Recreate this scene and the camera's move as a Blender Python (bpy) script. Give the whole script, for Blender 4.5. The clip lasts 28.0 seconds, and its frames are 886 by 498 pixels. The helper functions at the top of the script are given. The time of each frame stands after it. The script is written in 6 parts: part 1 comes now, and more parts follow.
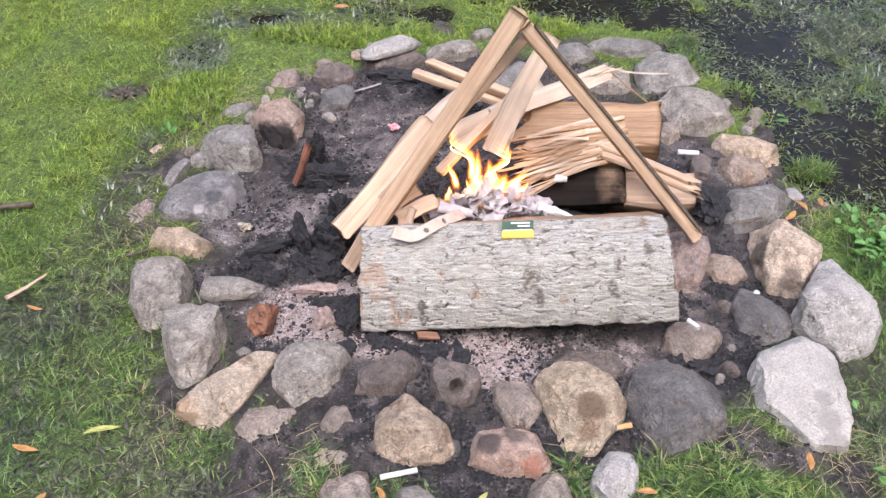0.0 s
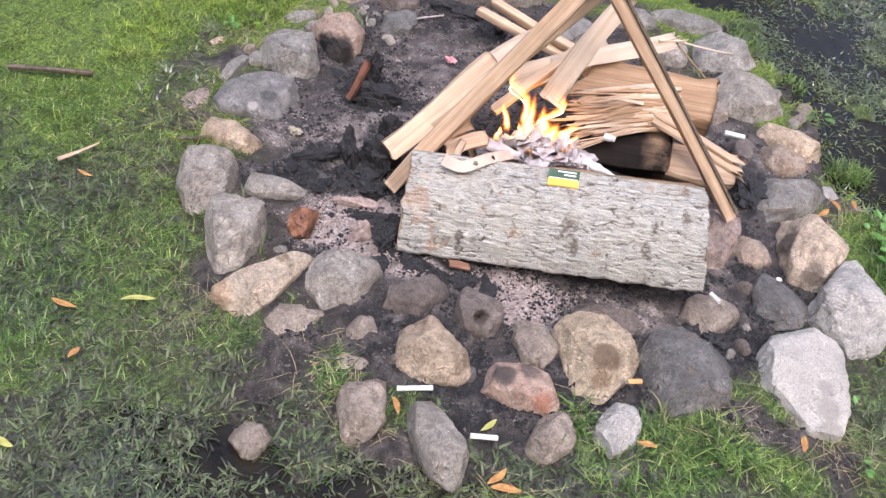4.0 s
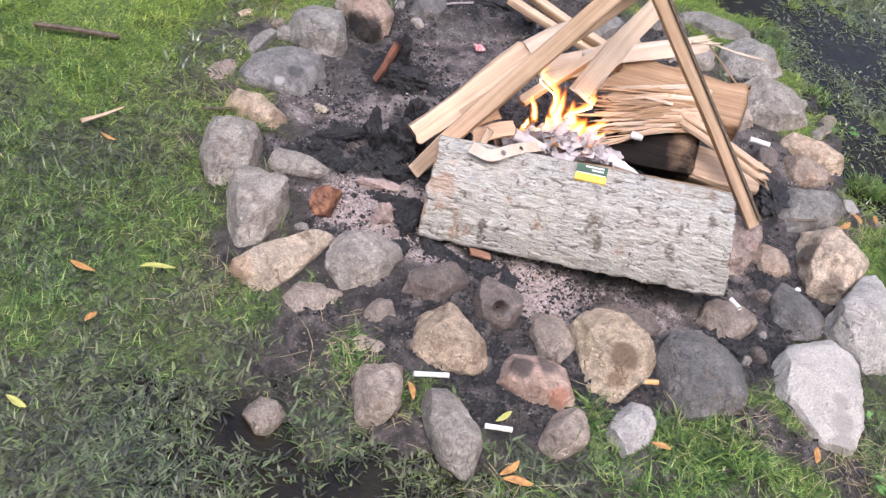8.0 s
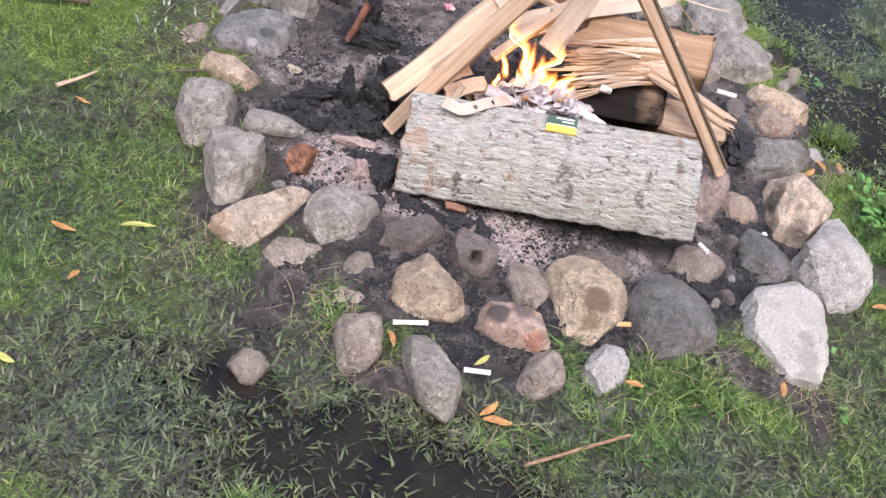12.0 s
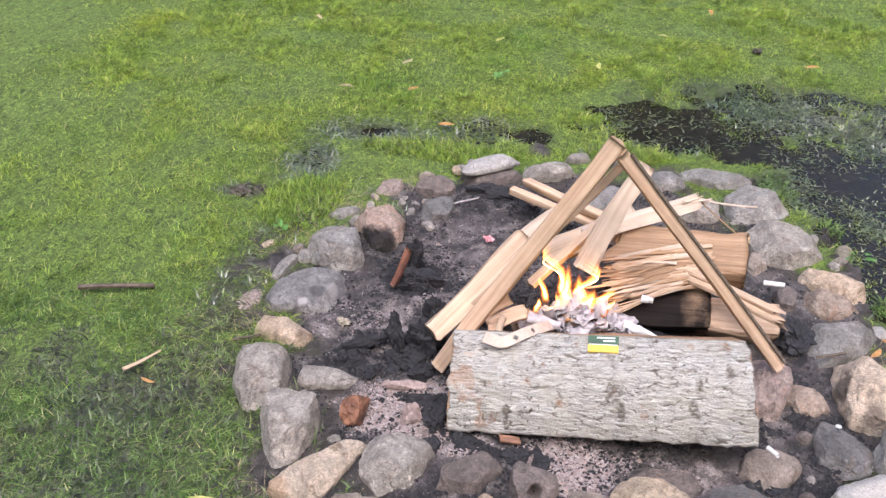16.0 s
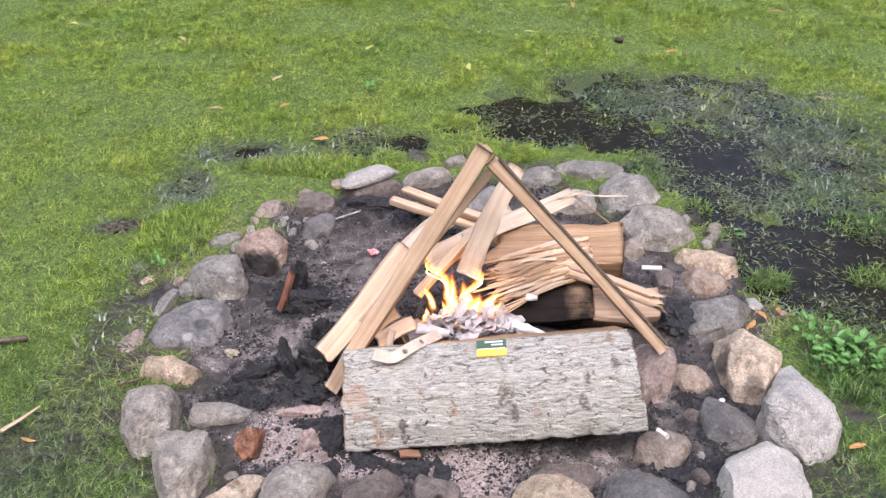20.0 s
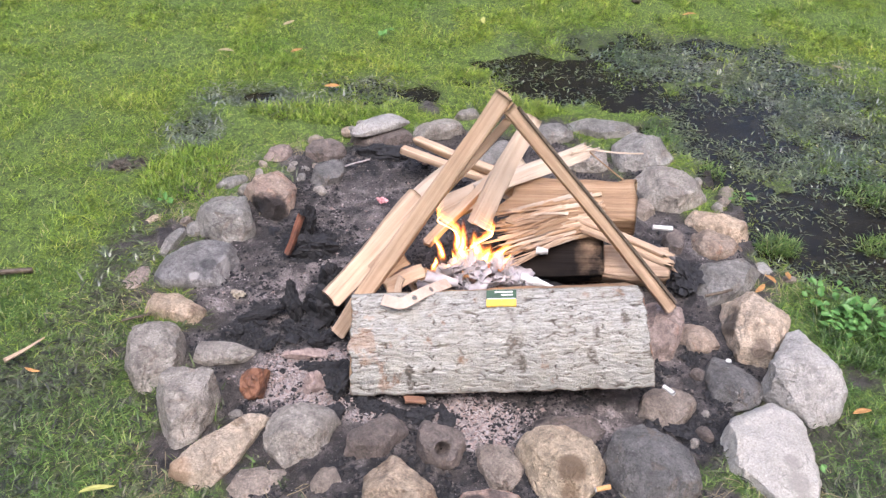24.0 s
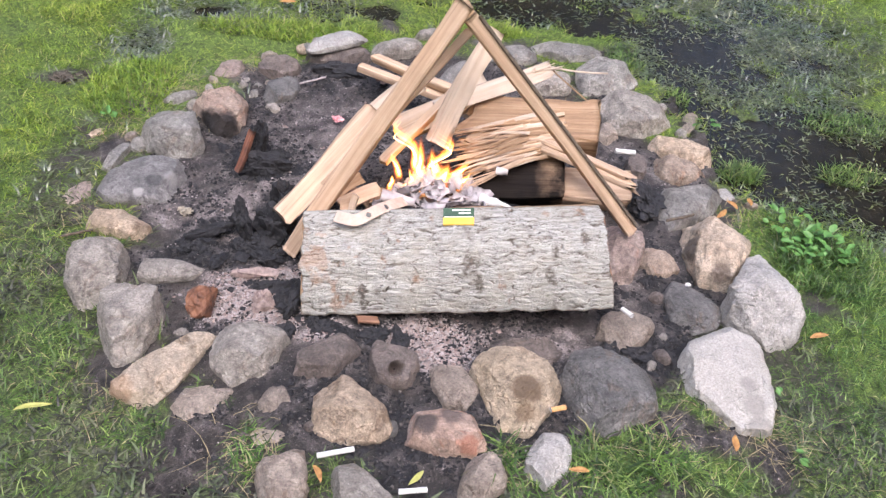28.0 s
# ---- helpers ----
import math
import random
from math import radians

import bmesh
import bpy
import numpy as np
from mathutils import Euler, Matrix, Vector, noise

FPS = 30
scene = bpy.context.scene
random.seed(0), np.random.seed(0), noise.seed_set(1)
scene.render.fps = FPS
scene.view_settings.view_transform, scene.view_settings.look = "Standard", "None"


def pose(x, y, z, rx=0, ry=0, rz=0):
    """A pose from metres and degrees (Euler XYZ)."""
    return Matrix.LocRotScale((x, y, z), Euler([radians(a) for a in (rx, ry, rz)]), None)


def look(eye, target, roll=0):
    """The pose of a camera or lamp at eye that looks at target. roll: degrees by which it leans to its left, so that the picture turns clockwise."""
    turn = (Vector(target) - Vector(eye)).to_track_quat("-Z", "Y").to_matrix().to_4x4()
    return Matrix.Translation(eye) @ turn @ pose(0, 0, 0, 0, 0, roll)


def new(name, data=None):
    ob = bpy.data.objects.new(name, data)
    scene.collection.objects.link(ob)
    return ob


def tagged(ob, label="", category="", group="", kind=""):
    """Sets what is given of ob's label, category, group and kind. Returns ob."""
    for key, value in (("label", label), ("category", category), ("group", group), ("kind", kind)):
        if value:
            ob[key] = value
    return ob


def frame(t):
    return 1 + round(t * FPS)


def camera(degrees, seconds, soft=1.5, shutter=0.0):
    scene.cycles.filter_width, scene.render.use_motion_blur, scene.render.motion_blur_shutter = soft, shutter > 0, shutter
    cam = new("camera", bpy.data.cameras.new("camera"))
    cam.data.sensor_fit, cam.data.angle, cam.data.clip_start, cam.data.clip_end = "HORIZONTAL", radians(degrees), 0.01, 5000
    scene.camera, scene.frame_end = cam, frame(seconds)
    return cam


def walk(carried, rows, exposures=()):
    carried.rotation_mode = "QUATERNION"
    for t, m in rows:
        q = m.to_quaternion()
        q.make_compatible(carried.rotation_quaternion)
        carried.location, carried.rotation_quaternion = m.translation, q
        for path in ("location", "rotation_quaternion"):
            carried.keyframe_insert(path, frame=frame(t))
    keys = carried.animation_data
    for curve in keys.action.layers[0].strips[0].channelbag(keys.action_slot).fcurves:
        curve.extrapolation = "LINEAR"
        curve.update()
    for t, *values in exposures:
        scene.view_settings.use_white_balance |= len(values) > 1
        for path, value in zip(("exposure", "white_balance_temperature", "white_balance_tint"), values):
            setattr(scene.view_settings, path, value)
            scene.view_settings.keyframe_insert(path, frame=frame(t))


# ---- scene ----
EXPO, KELVIN, TINT, SKY, SUN, FLAME = 1.65, 6200, 19.5, 0.15, 0.9, 4.3
cam = camera(53.3, 28.0, soft=1.4)
ROWS = [
    (0, (0.037, -0.017, 0.979), (0.015, 1.495, -0.33), 1.3),
    (0.5, (0.046, -0.014, 0.979), (0.039, 1.482, -0.349), 1.2),
    (1, (0.028, -0.013, 0.977), (0.035, 1.485, -0.348), 1.3),
    (1.5, (0.006, -0.057, 0.978), (0.02, 1.454, -0.331), 3.3),
    (2, (0.015, -0.072, 0.98), (0.007, 1.476, -0.286), 4.1),
    (2.5, (-0.013, -0.049, 0.968), (-0.013, 1.418, -0.392), 9.5),
    (3, (-0.02, -0.027, 0.957), (-0.021, 1.384, -0.46), 11.4),
    (3.5, (-0.021, -0.045, 0.972), (-0.024, 1.375, -0.436), 11.7),
    (5.5, (-0.042, -0.095, 0.984), (-0.048, 1.366, -0.381), 11.6),
    (6, (-0.056, -0.098, 0.985), (-0.064, 1.365, -0.379), 12.8),
    (6.5, (-0.062, -0.102, 0.974), (-0.07, 1.357, -0.394), 13.6),
    (7, (-0.061, -0.107, 0.975), (-0.07, 1.343, -0.402), 15.2),
    (7.5, (-0.057, -0.105, 0.973), (-0.055, 1.333, -0.417), 15.6),
    (8, (-0.061, -0.069, 0.962), (-0.048, 1.351, -0.445), 15.9),
    (8.5, (-0.064, -0.061, 0.951), (-0.024, 1.336, -0.48), 16.4),
    (9, (-0.057, -0.092, 0.968), (-0.002, 1.299, -0.468), 16.7),
    (9.5, (-0.048, -0.126, 0.982), (-0.01, 1.311, -0.409), 15.5),
    (10, (-0.043, -0.129, 0.98), (-0.031, 1.326, -0.393), 13.9),
    (10.5, (-0.044, -0.108, 0.964), (-0.024, 1.331, -0.424), 14.0),
    (11, (-0.055, -0.09, 0.946), (-0.011, 1.296, -0.496), 15.0),
    (11.5, (-0.057, -0.109, 0.952), (0.021, 1.279, -0.486), 16.5),
    (13.5, (-0.007, -0.116, 1.005), (-0.006, 1.346, -0.361), 12.0),
    (14, (-0.005, -0.137, 1.023), (-0.064, 1.395, -0.261), 10.0),
    (14.5, (-0.009, -0.145, 1.023), (-0.124, 1.399, -0.243), 7.8),
    (15, (0.006, -0.144, 1.031), (-0.183, 1.421, -0.201), 4.8),
    (15.5, (0.01, -0.139, 1.025), (-0.287, 1.484, -0.106), 2.2),
    (16, (0.018, -0.088, 1.021), (-0.196, 1.562, -0.09), 1.8),
    (16.5, (0.01, -0.04, 1.016), (-0.095, 1.617, -0.098), 1.0),
    (17, (0.035, -0.057, 1.03), (-0.031, 1.603, -0.084), 1.3),
    (17.5, (0.053, -0.074, 1.041), (0.027, 1.589, -0.07), 0.6),
    (18, (0.051, -0.072, 1.041), (0.044, 1.592, -0.069), 0.6),
    (18.5, (0.049, -0.074, 1.039), (0.051, 1.59, -0.07), 0.4),
    (19, (0.049, -0.073, 1.038), (0.057, 1.591, -0.07), 0.3),
    (19.5, (0.051, -0.072, 1.046), (0.059, 1.595, -0.06), 0.2),
    (20, (0.051, -0.07, 1.041), (0.059, 1.595, -0.067), 0.1),
    (20.5, (0.053, -0.068, 1.035), (0.065, 1.595, -0.075), 0.1),
    (21, (0.058, -0.073, 1.028), (0.072, 1.585, -0.09), 0.1),
    (21.5, (0.053, -0.074, 1.022), (0.073, 1.577, -0.108), 0.3),
    (23.5, (0.044, -0.077, 1.019), (0.066, 1.543, -0.154), 2.3),
    (24, (0.026, -0.074, 1.012), (0.044, 1.544, -0.163), 2.8),
    (24.5, (0.004, -0.072, 1.004), (0.021, 1.543, -0.176), 4.3),
    (25, (-0.031, -0.06, 0.997), (-0.012, 1.55, -0.19), 5.6),
    (25.5, (-0.008, -0.071, 1.003), (0.015, 1.535, -0.189), 5.9),
    (26, (0.032, -0.06, 1.004), (0.058, 1.546, -0.188), 3.3),
    (26.5, (0.046, -0.051, 0.994), (0.078, 1.552, -0.201), 2.5),
    (27, (0.043, -0.044, 0.992), (0.095, 1.555, -0.207), 2.9),
    (27.5, (0.041, -0.046, 0.969), (0.126, 1.524, -0.267), 4.2),
    (28, (0.037, -0.058, 0.955), (0.149, 1.479, -0.321), 5.8),
]
walk(cam, [(t, look(eye, target, roll)) for t, eye, target, roll in ROWS], exposures=[(0.0, EXPO, KELVIN, TINT), (28.0, EXPO, KELVIN, TINT)])

# ---- light: bright overcast sky, very soft sun ----
world = bpy.data.worlds.new("overcast_sky")
scene.world = world
world.use_nodes = True
wn = world.node_tree.nodes
sky = wn.new("ShaderNodeTexSky")
sky.sky_type = "NISHITA"
sky.sun_disc = False
sky.sun_elevation = radians(52)
sky.sun_rotation = radians(150)
sky.air_density, sky.dust_density, sky.ozone_density = 1.0, 3.5, 1.0
world.node_tree.links.new(sky.outputs["Color"], wn["Background"].inputs["Color"])
wn["Background"].inputs["Strength"].default_value = SKY
sun_data = bpy.data.lights.new("sun", "SUN")
sun_data.energy, sun_data.angle, sun_data.color = SUN, radians(40), (1.0, 0.97, 0.92)
sun = new("sun", sun_data)
sun.matrix_world = look((0, 0, 10), (1.5, 3.0, 2.5))


# ---- numeric noise ----
def lattice(ix, iy, iz, seed):
    h = (ix * 374761393 + iy * 668265263 + iz * 1442695041 + seed * 69069 + 12345) & 0xFFFFFFFF
    h = ((h ^ (h >> 13)) * 1274126177) & 0xFFFFFFFF
    h = ((h ^ (h >> 16)) * 2246822519) & 0xFFFFFFFF
    return ((h ^ (h >> 15)) & 0xFFFFFF) / float(0x7FFFFF) - 1.0


def vnoise(p, seed=0):
    p = np.asarray(p, float)
    i = np.floor(p).astype(np.int64)
    f = p - i
    f = f * f * (3 - 2 * f)
    total = 0.0
    for a in (0, 1):
        wa = f[..., 0] if a else 1 - f[..., 0]
        for b in (0, 1):
            wb = f[..., 1] if b else 1 - f[..., 1]
            for c in (0, 1):
                wc = f[..., 2] if c else 1 - f[..., 2]
                total = total + wa * wb * wc * lattice(i[..., 0] + a, i[..., 1] + b, i[..., 2] + c, seed)
    return total


def fbm(p, seed=0, octaves=4, gain=0.5):
    p = np.asarray(p, float)
    total, amp = 0.0, 1.0
    for o in range(octaves):
        total = total + amp * vnoise(p * 2.03 ** o, seed + 17 * o)
        amp *= gain
    return total


def flat3(x, y, s=1.0):
    x, y = np.broadcast_arrays(np.asarray(x, float), np.asarray(y, float))
    return np.stack([x * s, y * s, np.zeros_like(x)], -1)


# ---- materials ----
def mat_new(name, rough=0.7):
    m = bpy.data.materials.new(name)
    m.use_nodes = True
    nt = m.node_tree
    b = nt.nodes["Principled BSDF"]
    b.inputs["Roughness"].default_value = rough
    return m, nt, b


def node(nt, kind, **inputs):
    n = nt.nodes.new(kind)
    for k, v in inputs.items():
        n.inputs[k.replace("_", " ")].default_value = v
    return n


def coords(nt, scale=(1, 1, 1), which="Object"):
    tc = nt.nodes.new("ShaderNodeTexCoord")
    mp = nt.nodes.new("ShaderNodeMapping")
    mp.inputs["Scale"].default_value = scale
    nt.links.new(tc.outputs[which], mp.inputs["Vector"])
    return mp.outputs["Vector"]


def noise_tex(nt, vec, scale, detail=5.0, rough=0.55, distort=0.0):
    n = node(nt, "ShaderNodeTexNoise", Scale=scale, Detail=detail, Roughness=rough, Distortion=distort)
    nt.links.new(vec, n.inputs["Vector"])
    return n.outputs["Fac"]


def node_color(nt, vec, scale):
    n = node(nt, "ShaderNodeTexNoise", Scale=scale, Detail=3.0)
    nt.links.new(vec, n.inputs["Vector"])
    return n.outputs["Color"]


def ramp(nt, fac, stops):
    r = nt.nodes.new("ShaderNodeValToRGB")
    e = r.color_ramp.elements
    while len(e) < len(stops):
        e.new(0.5)
    for el, (p, c) in zip(e, stops):
        el.position = p
        el.color = (*c, 1) if len(c) == 3 else c
    nt.links.new(fac, r.inputs["Fac"])
    return r.outputs["Color"]


def mix(nt, fac, a, b, mode="MIX"):
    m = nt.nodes.new("ShaderNodeMix")
    m.data_type, m.blend_type = "RGBA", mode
    for sock, v in ((m.inputs[0], fac), (m.inputs[6], a), (m.inputs[7], b)):
        if isinstance(v, bpy.types.NodeSocket):
            nt.links.new(v, sock)
        elif isinstance(v, (int, float)):
            sock.default_value = v
        else:
            sock.default_value = (*v, 1)
    return m.outputs[2]


def math_node(nt, op, a, b=0.0):
    m = nt.nodes.new("ShaderNodeMath")
    m.operation = op
    m.use_clamp = True
    for sock, v in ((m.inputs[0], a), (m.inputs[1], b)):
        if isinstance(v, bpy.types.NodeSocket):
            nt.links.new(v, sock)
        else:
            sock.default_value = v
    return m.outputs[0]


def bump(nt, b, height, strength=0.4, distance=0.002):
    n = node(nt, "ShaderNodeBump", Strength=strength, Distance=distance)
    nt.links.new(height, n.inputs["Height"])
    nt.links.new(n.outputs["Normal"], b.inputs["Normal"])


def object_random(nt):
    return nt.nodes.new("ShaderNodeObjectInfo").outputs["Random"]


def shade_by(nt, col, fac, low, high):
    """Multiply a colour by a grey between low and high."""
    return mix(nt, 1.0, col, ramp(nt, fac, [(0.0, (low,) * 3), (1.0, (high,) * 3)]), "MULTIPLY")


def rock_material(name, dark, mid, light, soot=0.0, stain=(0.16, 0.11, 0.07), stain_amount=0.35, wet=0.0, spots=(), mottled=1.0):
    m, nt, b = mat_new(name, 0.78)
    v = coords(nt)
    big = noise_tex(nt, v, 12, 4, 0.5, 0.6)
    col = ramp(nt, big, [(0.28, dark), (0.5, mid), (0.74, light)])
    blot = noise_tex(nt, v, 26, 5, 0.55, 1.4)
    col = mix(nt, math_node(nt, "MULTIPLY", ramp(nt, blot, [(0.55, (0, 0, 0)), (0.63, (1, 1, 1))]), stain_amount), col, stain)
    wash = noise_tex(nt, v, 38, 5, 0.6, 1.2)
    col = shade_by(nt, col, ramp(nt, wash, [(0.32, (0, 0, 0)), (0.66, (1, 1, 1))]), 1 - 0.34 * mottled, 1 + 0.26 * mottled)
    grain = noise_tex(nt, v, 330, 4, 0.65)
    col = shade_by(nt, col, ramp(nt, grain, [(0.3, (0, 0, 0)), (0.7, (1, 1, 1))]), 0.72, 1.28)
    pit = noise_tex(nt, v, 105, 6, 0.7, 0.5)
    col = shade_by(nt, col, ramp(nt, pit, [(0.36, (0, 0, 0)), (0.50, (0.7, 0.7, 0.7)), (0.66, (1, 1, 1))]), 1 - 0.26 * mottled, 1 + 0.28 * mottled)
    speck = noise_tex(nt, v, 190, 2, 0.5)
    col = mix(nt, ramp(nt, speck, [(0.67, (0, 0, 0)), (0.75, (0.5, 0.5, 0.5))]), col, [min(1, c * 1.6) for c in light])
    col = mix(nt, ramp(nt, speck, [(0.27, (0.5, 0.5, 0.5)), (0.34, (0, 0, 0))]), col, [c * 0.45 for c in dark])
    vein = node(nt, "ShaderNodeTexVoronoi", Scale=24.0)
    vein.feature = "DISTANCE_TO_EDGE"
    warp = mix(nt, 0.08, v, node_color(nt, v, 18), "ADD")
    nt.links.new(warp, vein.inputs["Vector"])
    cracks = math_node(nt, "MULTIPLY", ramp(nt, vein.outputs["Distance"], [(0.0, (1, 1, 1)), (0.035, (0, 0, 0))]), ramp(nt, wash, [(0.5, (0, 0, 0)), (0.62, (0.6, 0.6, 0.6))]))
    col = mix(nt, cracks, col, [c * 0.4 for c in dark])
    if soot:
        sn = noise_tex(nt, v, 13, 5, 0.6, 0.8)
        col = mix(nt, ramp(nt, sn, [(0.62 - 0.25 * soot, (0, 0, 0)), (0.78 - 0.25 * soot, (0.9, 0.9, 0.9))]), col, (0.014, 0.013, 0.014))
    for place, radius, tone, amount in spots:
        dist = nt.nodes.new("ShaderNodeVectorMath")
        dist.operation = "DISTANCE"
        nt.links.new(v, dist.inputs[0])
        dist.inputs[1].default_value = place
        ragged = math_node(nt, "ADD", math_node(nt, "MULTIPLY", dist.outputs["Value"], 1.0), math_node(nt, "MULTIPLY", noise_tex(nt, v, 45, 5, 0.6), radius * 0.9))
        col = mix(nt, ramp(nt, ragged, [(radius * 1.25, (amount,) * 3), (radius * 1.6, (0, 0, 0))]), col, tone)
    col = shade_by(nt, col, object_random(nt), 0.86, 1.14)
    nt.links.new(col, b.inputs["Base Color"])
    rr = ramp(nt, wash, [(0.3, (0.50 - wet,) * 3), (0.7, (0.78 - wet,) * 3)])
    nt.links.new(rr, b.inputs["Roughness"])
    relief = mix(nt, 0.5, mix(nt, 0.5, grain, noise_tex(nt, v, 85, 8, 0.75)), cracks, "SUBTRACT")
    bump(nt, b, relief, 0.45 + 0.55 * mottled, 0.010)
    return m


ROCK = {
    "grey": rock_material("grey_rock", (0.144, 0.137, 0.123), (0.264, 0.251, 0.226), (0.428, 0.408, 0.369), 0.1),
    "warm": rock_material("warm_grey_rock", (0.199, 0.179, 0.154), (0.323, 0.295, 0.255), (0.458, 0.423, 0.369), 0.0),
    "tan": rock_material("tan_rock", (0.27, 0.20, 0.14), (0.45, 0.355, 0.255), (0.58, 0.48, 0.36), 0.0, (0.14, 0.085, 0.045), 0.6),
    "pink": rock_material("pink_rock", (0.19, 0.145, 0.125), (0.33, 0.26, 0.225), (0.50, 0.41, 0.355), 0.15, (0.34, 0.19, 0.13), 0.4),
    "pale": rock_material("pale_rock", (0.255, 0.242, 0.218), (0.377, 0.361, 0.329), (0.482, 0.464, 0.427), 0.0, (0.18, 0.17, 0.15), 0.4, 0.0, (), 0.55),
    "dark": rock_material("dark_rock", (0.080, 0.077, 0.072), (0.149, 0.145, 0.136), (0.248, 0.241, 0.227), 0.1),
    "tan_spot": rock_material("stained_tan_rock", (0.24, 0.19, 0.13), (0.42, 0.34, 0.24), (0.56, 0.47, 0.35), 0.0, (0.20, 0.14, 0.09), 0.4, 0.0, [((0.002, -0.028, 0.045), 0.022, (0.15, 0.10, 0.06), 0.85), ((0.0, -0.06, 0.03), 0.016, (0.20, 0.13, 0.07), 0.6)]),
    "tan_tip": rock_material("orange_ended_tan_rock", (0.36, 0.29, 0.21), (0.48, 0.40, 0.30), (0.57, 0.49, 0.385), 0.0, (0.20, 0.14, 0.085), 0.75, 0.0, [((-0.045, -0.048, 0.016), 0.020, (0.40, 0.22, 0.10), 0.45)]),
    "white_spot": rock_material("stained_white_rock", (0.297, 0.284, 0.251), (0.359, 0.342, 0.304), (0.399, 0.382, 0.344), 0.0, (0.36, 0.33, 0.29), 0.2, 0.0, [((0.027, -0.032, 0.034), 0.014, (0.20, 0.185, 0.16), 0.6), ((0.024, -0.066, 0.030), 0.018, (0.20, 0.185, 0.16), 0.6), ((0.027, -0.096, 0.018), 0.019, (0.20, 0.185, 0.16), 0.6)], 0.25),
    "back_sooty": rock_material("soot_faced_rock", (0.26, 0.18, 0.14), (0.42, 0.32, 0.25), (0.56, 0.46, 0.38), 0.0, (0.34, 0.18, 0.11), 0.5, 0.0, [((0.01, -0.07, 0.015), 0.042, (0.012, 0.011, 0.011), 0.95), ((-0.03, -0.05, 0.02), 0.025, (0.012, 0.011, 0.011), 0.95)]),
    "side_sooty": rock_material("half_sooty_tan_rock", (0.42, 0.33, 0.24), (0.56, 0.455, 0.34), (0.66, 0.56, 0.44), 0.0, (0.38, 0.26, 0.16), 0.35, 0.0, [((-0.060, -0.005, 0.035), 0.030, (0.05, 0.042, 0.038), 0.75), ((-0.01, -0.07, 0.03), 0.018, (0.10, 0.075, 0.06), 0.7)]),
    "pink_sooty": rock_material("fire_reddened_rock", (0.30, 0.20, 0.15), (0.44, 0.32, 0.25), (0.58, 0.47, 0.39), 0.0, (0.40, 0.17, 0.10), 0.6, 0.0, [((-0.035, 0.0, 0.035), 0.018, (0.05, 0.045, 0.045), 0.85), ((0.0, 0.015, 0.04), 0.016, (0.10, 0.08, 0.075), 0.8), ((0.026, -0.035, 0.025), 0.018, (0.42, 0.16, 0.09), 0.7)]),
    "grey_patch": rock_material("pale_patched_grey_rock", (0.149, 0.142, 0.134), (0.243, 0.233, 0.222), (0.359, 0.343, 0.326), 0.05, (0.13, 0.13, 0.13), 0.35, 0.0, [((0.055, -0.01, 0.028), 0.02, (0.42, 0.40, 0.38), 0.75), ((0.0, -0.052, 0.022), 0.010, (0.55, 0.52, 0.49), 0.8), ((0.02, -0.025, 0.03), 0.016, (0.045, 0.045, 0.047), 0.7)]),
    "muddy": rock_material("muddy_rock", (0.189, 0.152, 0.121), (0.328, 0.274, 0.224), (0.468, 0.403, 0.335), 0.1, (0.10, 0.065, 0.04), 0.6, 0.1),
    "sooty": rock_material("sooty_rock", (0.099, 0.082, 0.071), (0.181, 0.150, 0.130), (0.263, 0.224, 0.194), 0.45),
    "sooty_tan": rock_material("sooty_tan_rock", (0.22, 0.16, 0.12), (0.38, 0.30, 0.23), (0.52, 0.43, 0.35), 0.42, (0.30, 0.15, 0.08), 0.5),
}


def wood_material(name, dark, mid, light, scorch=0.0, fibre=1.0, burnt_to=0.0):
    m, nt, b = mat_new(name, 0.9 if burnt_to else 0.62)
    b.inputs["Specular IOR Level"].default_value = 0.15 if burnt_to else 0.4
    v = coords(nt, (2.2, 75 * fibre, 75 * fibre))
    g = noise_tex(nt, v, 1.6, 7, 0.62, 0.25)
    col = ramp(nt, g, [(0.28, dark), (0.5, mid), (0.72, light)])
    streak = noise_tex(nt, coords(nt, (3.5, 260 * fibre, 260 * fibre)), 1.0, 4, 0.6, 0.2)
    col = mix(nt, ramp(nt, streak, [(0.30, (0.5,) * 3), (0.42, (0, 0, 0))]), col, [c * 0.6 for c in dark])
    v2 = coords(nt)
    big = noise_tex(nt, v2, 22, 4, 0.55)
    col = shade_by(nt, col, big, 0.72, 1.22)
    col = shade_by(nt, col, object_random(nt), 0.86, 1.10)
    if scorch:
        s = noise_tex(nt, v2, 9, 5, 0.6)
        col = mix(nt, ramp(nt, s, [(0.62 - 0.25 * scorch, (0, 0, 0)), (0.72 - 0.22 * scorch, (0.95,) * 3)]), col, (0.012, 0.010, 0.010))
    if burnt_to:
        sep = nt.nodes.new("ShaderNodeSeparateXYZ")
        nt.links.new(v2, sep.inputs[0])
        off = math_node(nt, "MULTIPLY", big, 0.08)
        edge = math_node(nt, "ADD", sep.outputs["X"], off)
        col = mix(nt, ramp(nt, edge, [(burnt_to, (0.97,) * 3), (burnt_to + 0.06, (0, 0, 0))]), col, (0.010, 0.009, 0.009))
    nt.links.new(col, b.inputs["Base Color"])
    bump(nt, b, mix(nt, 0.5, g, streak), 0.9, 0.004)
    return m


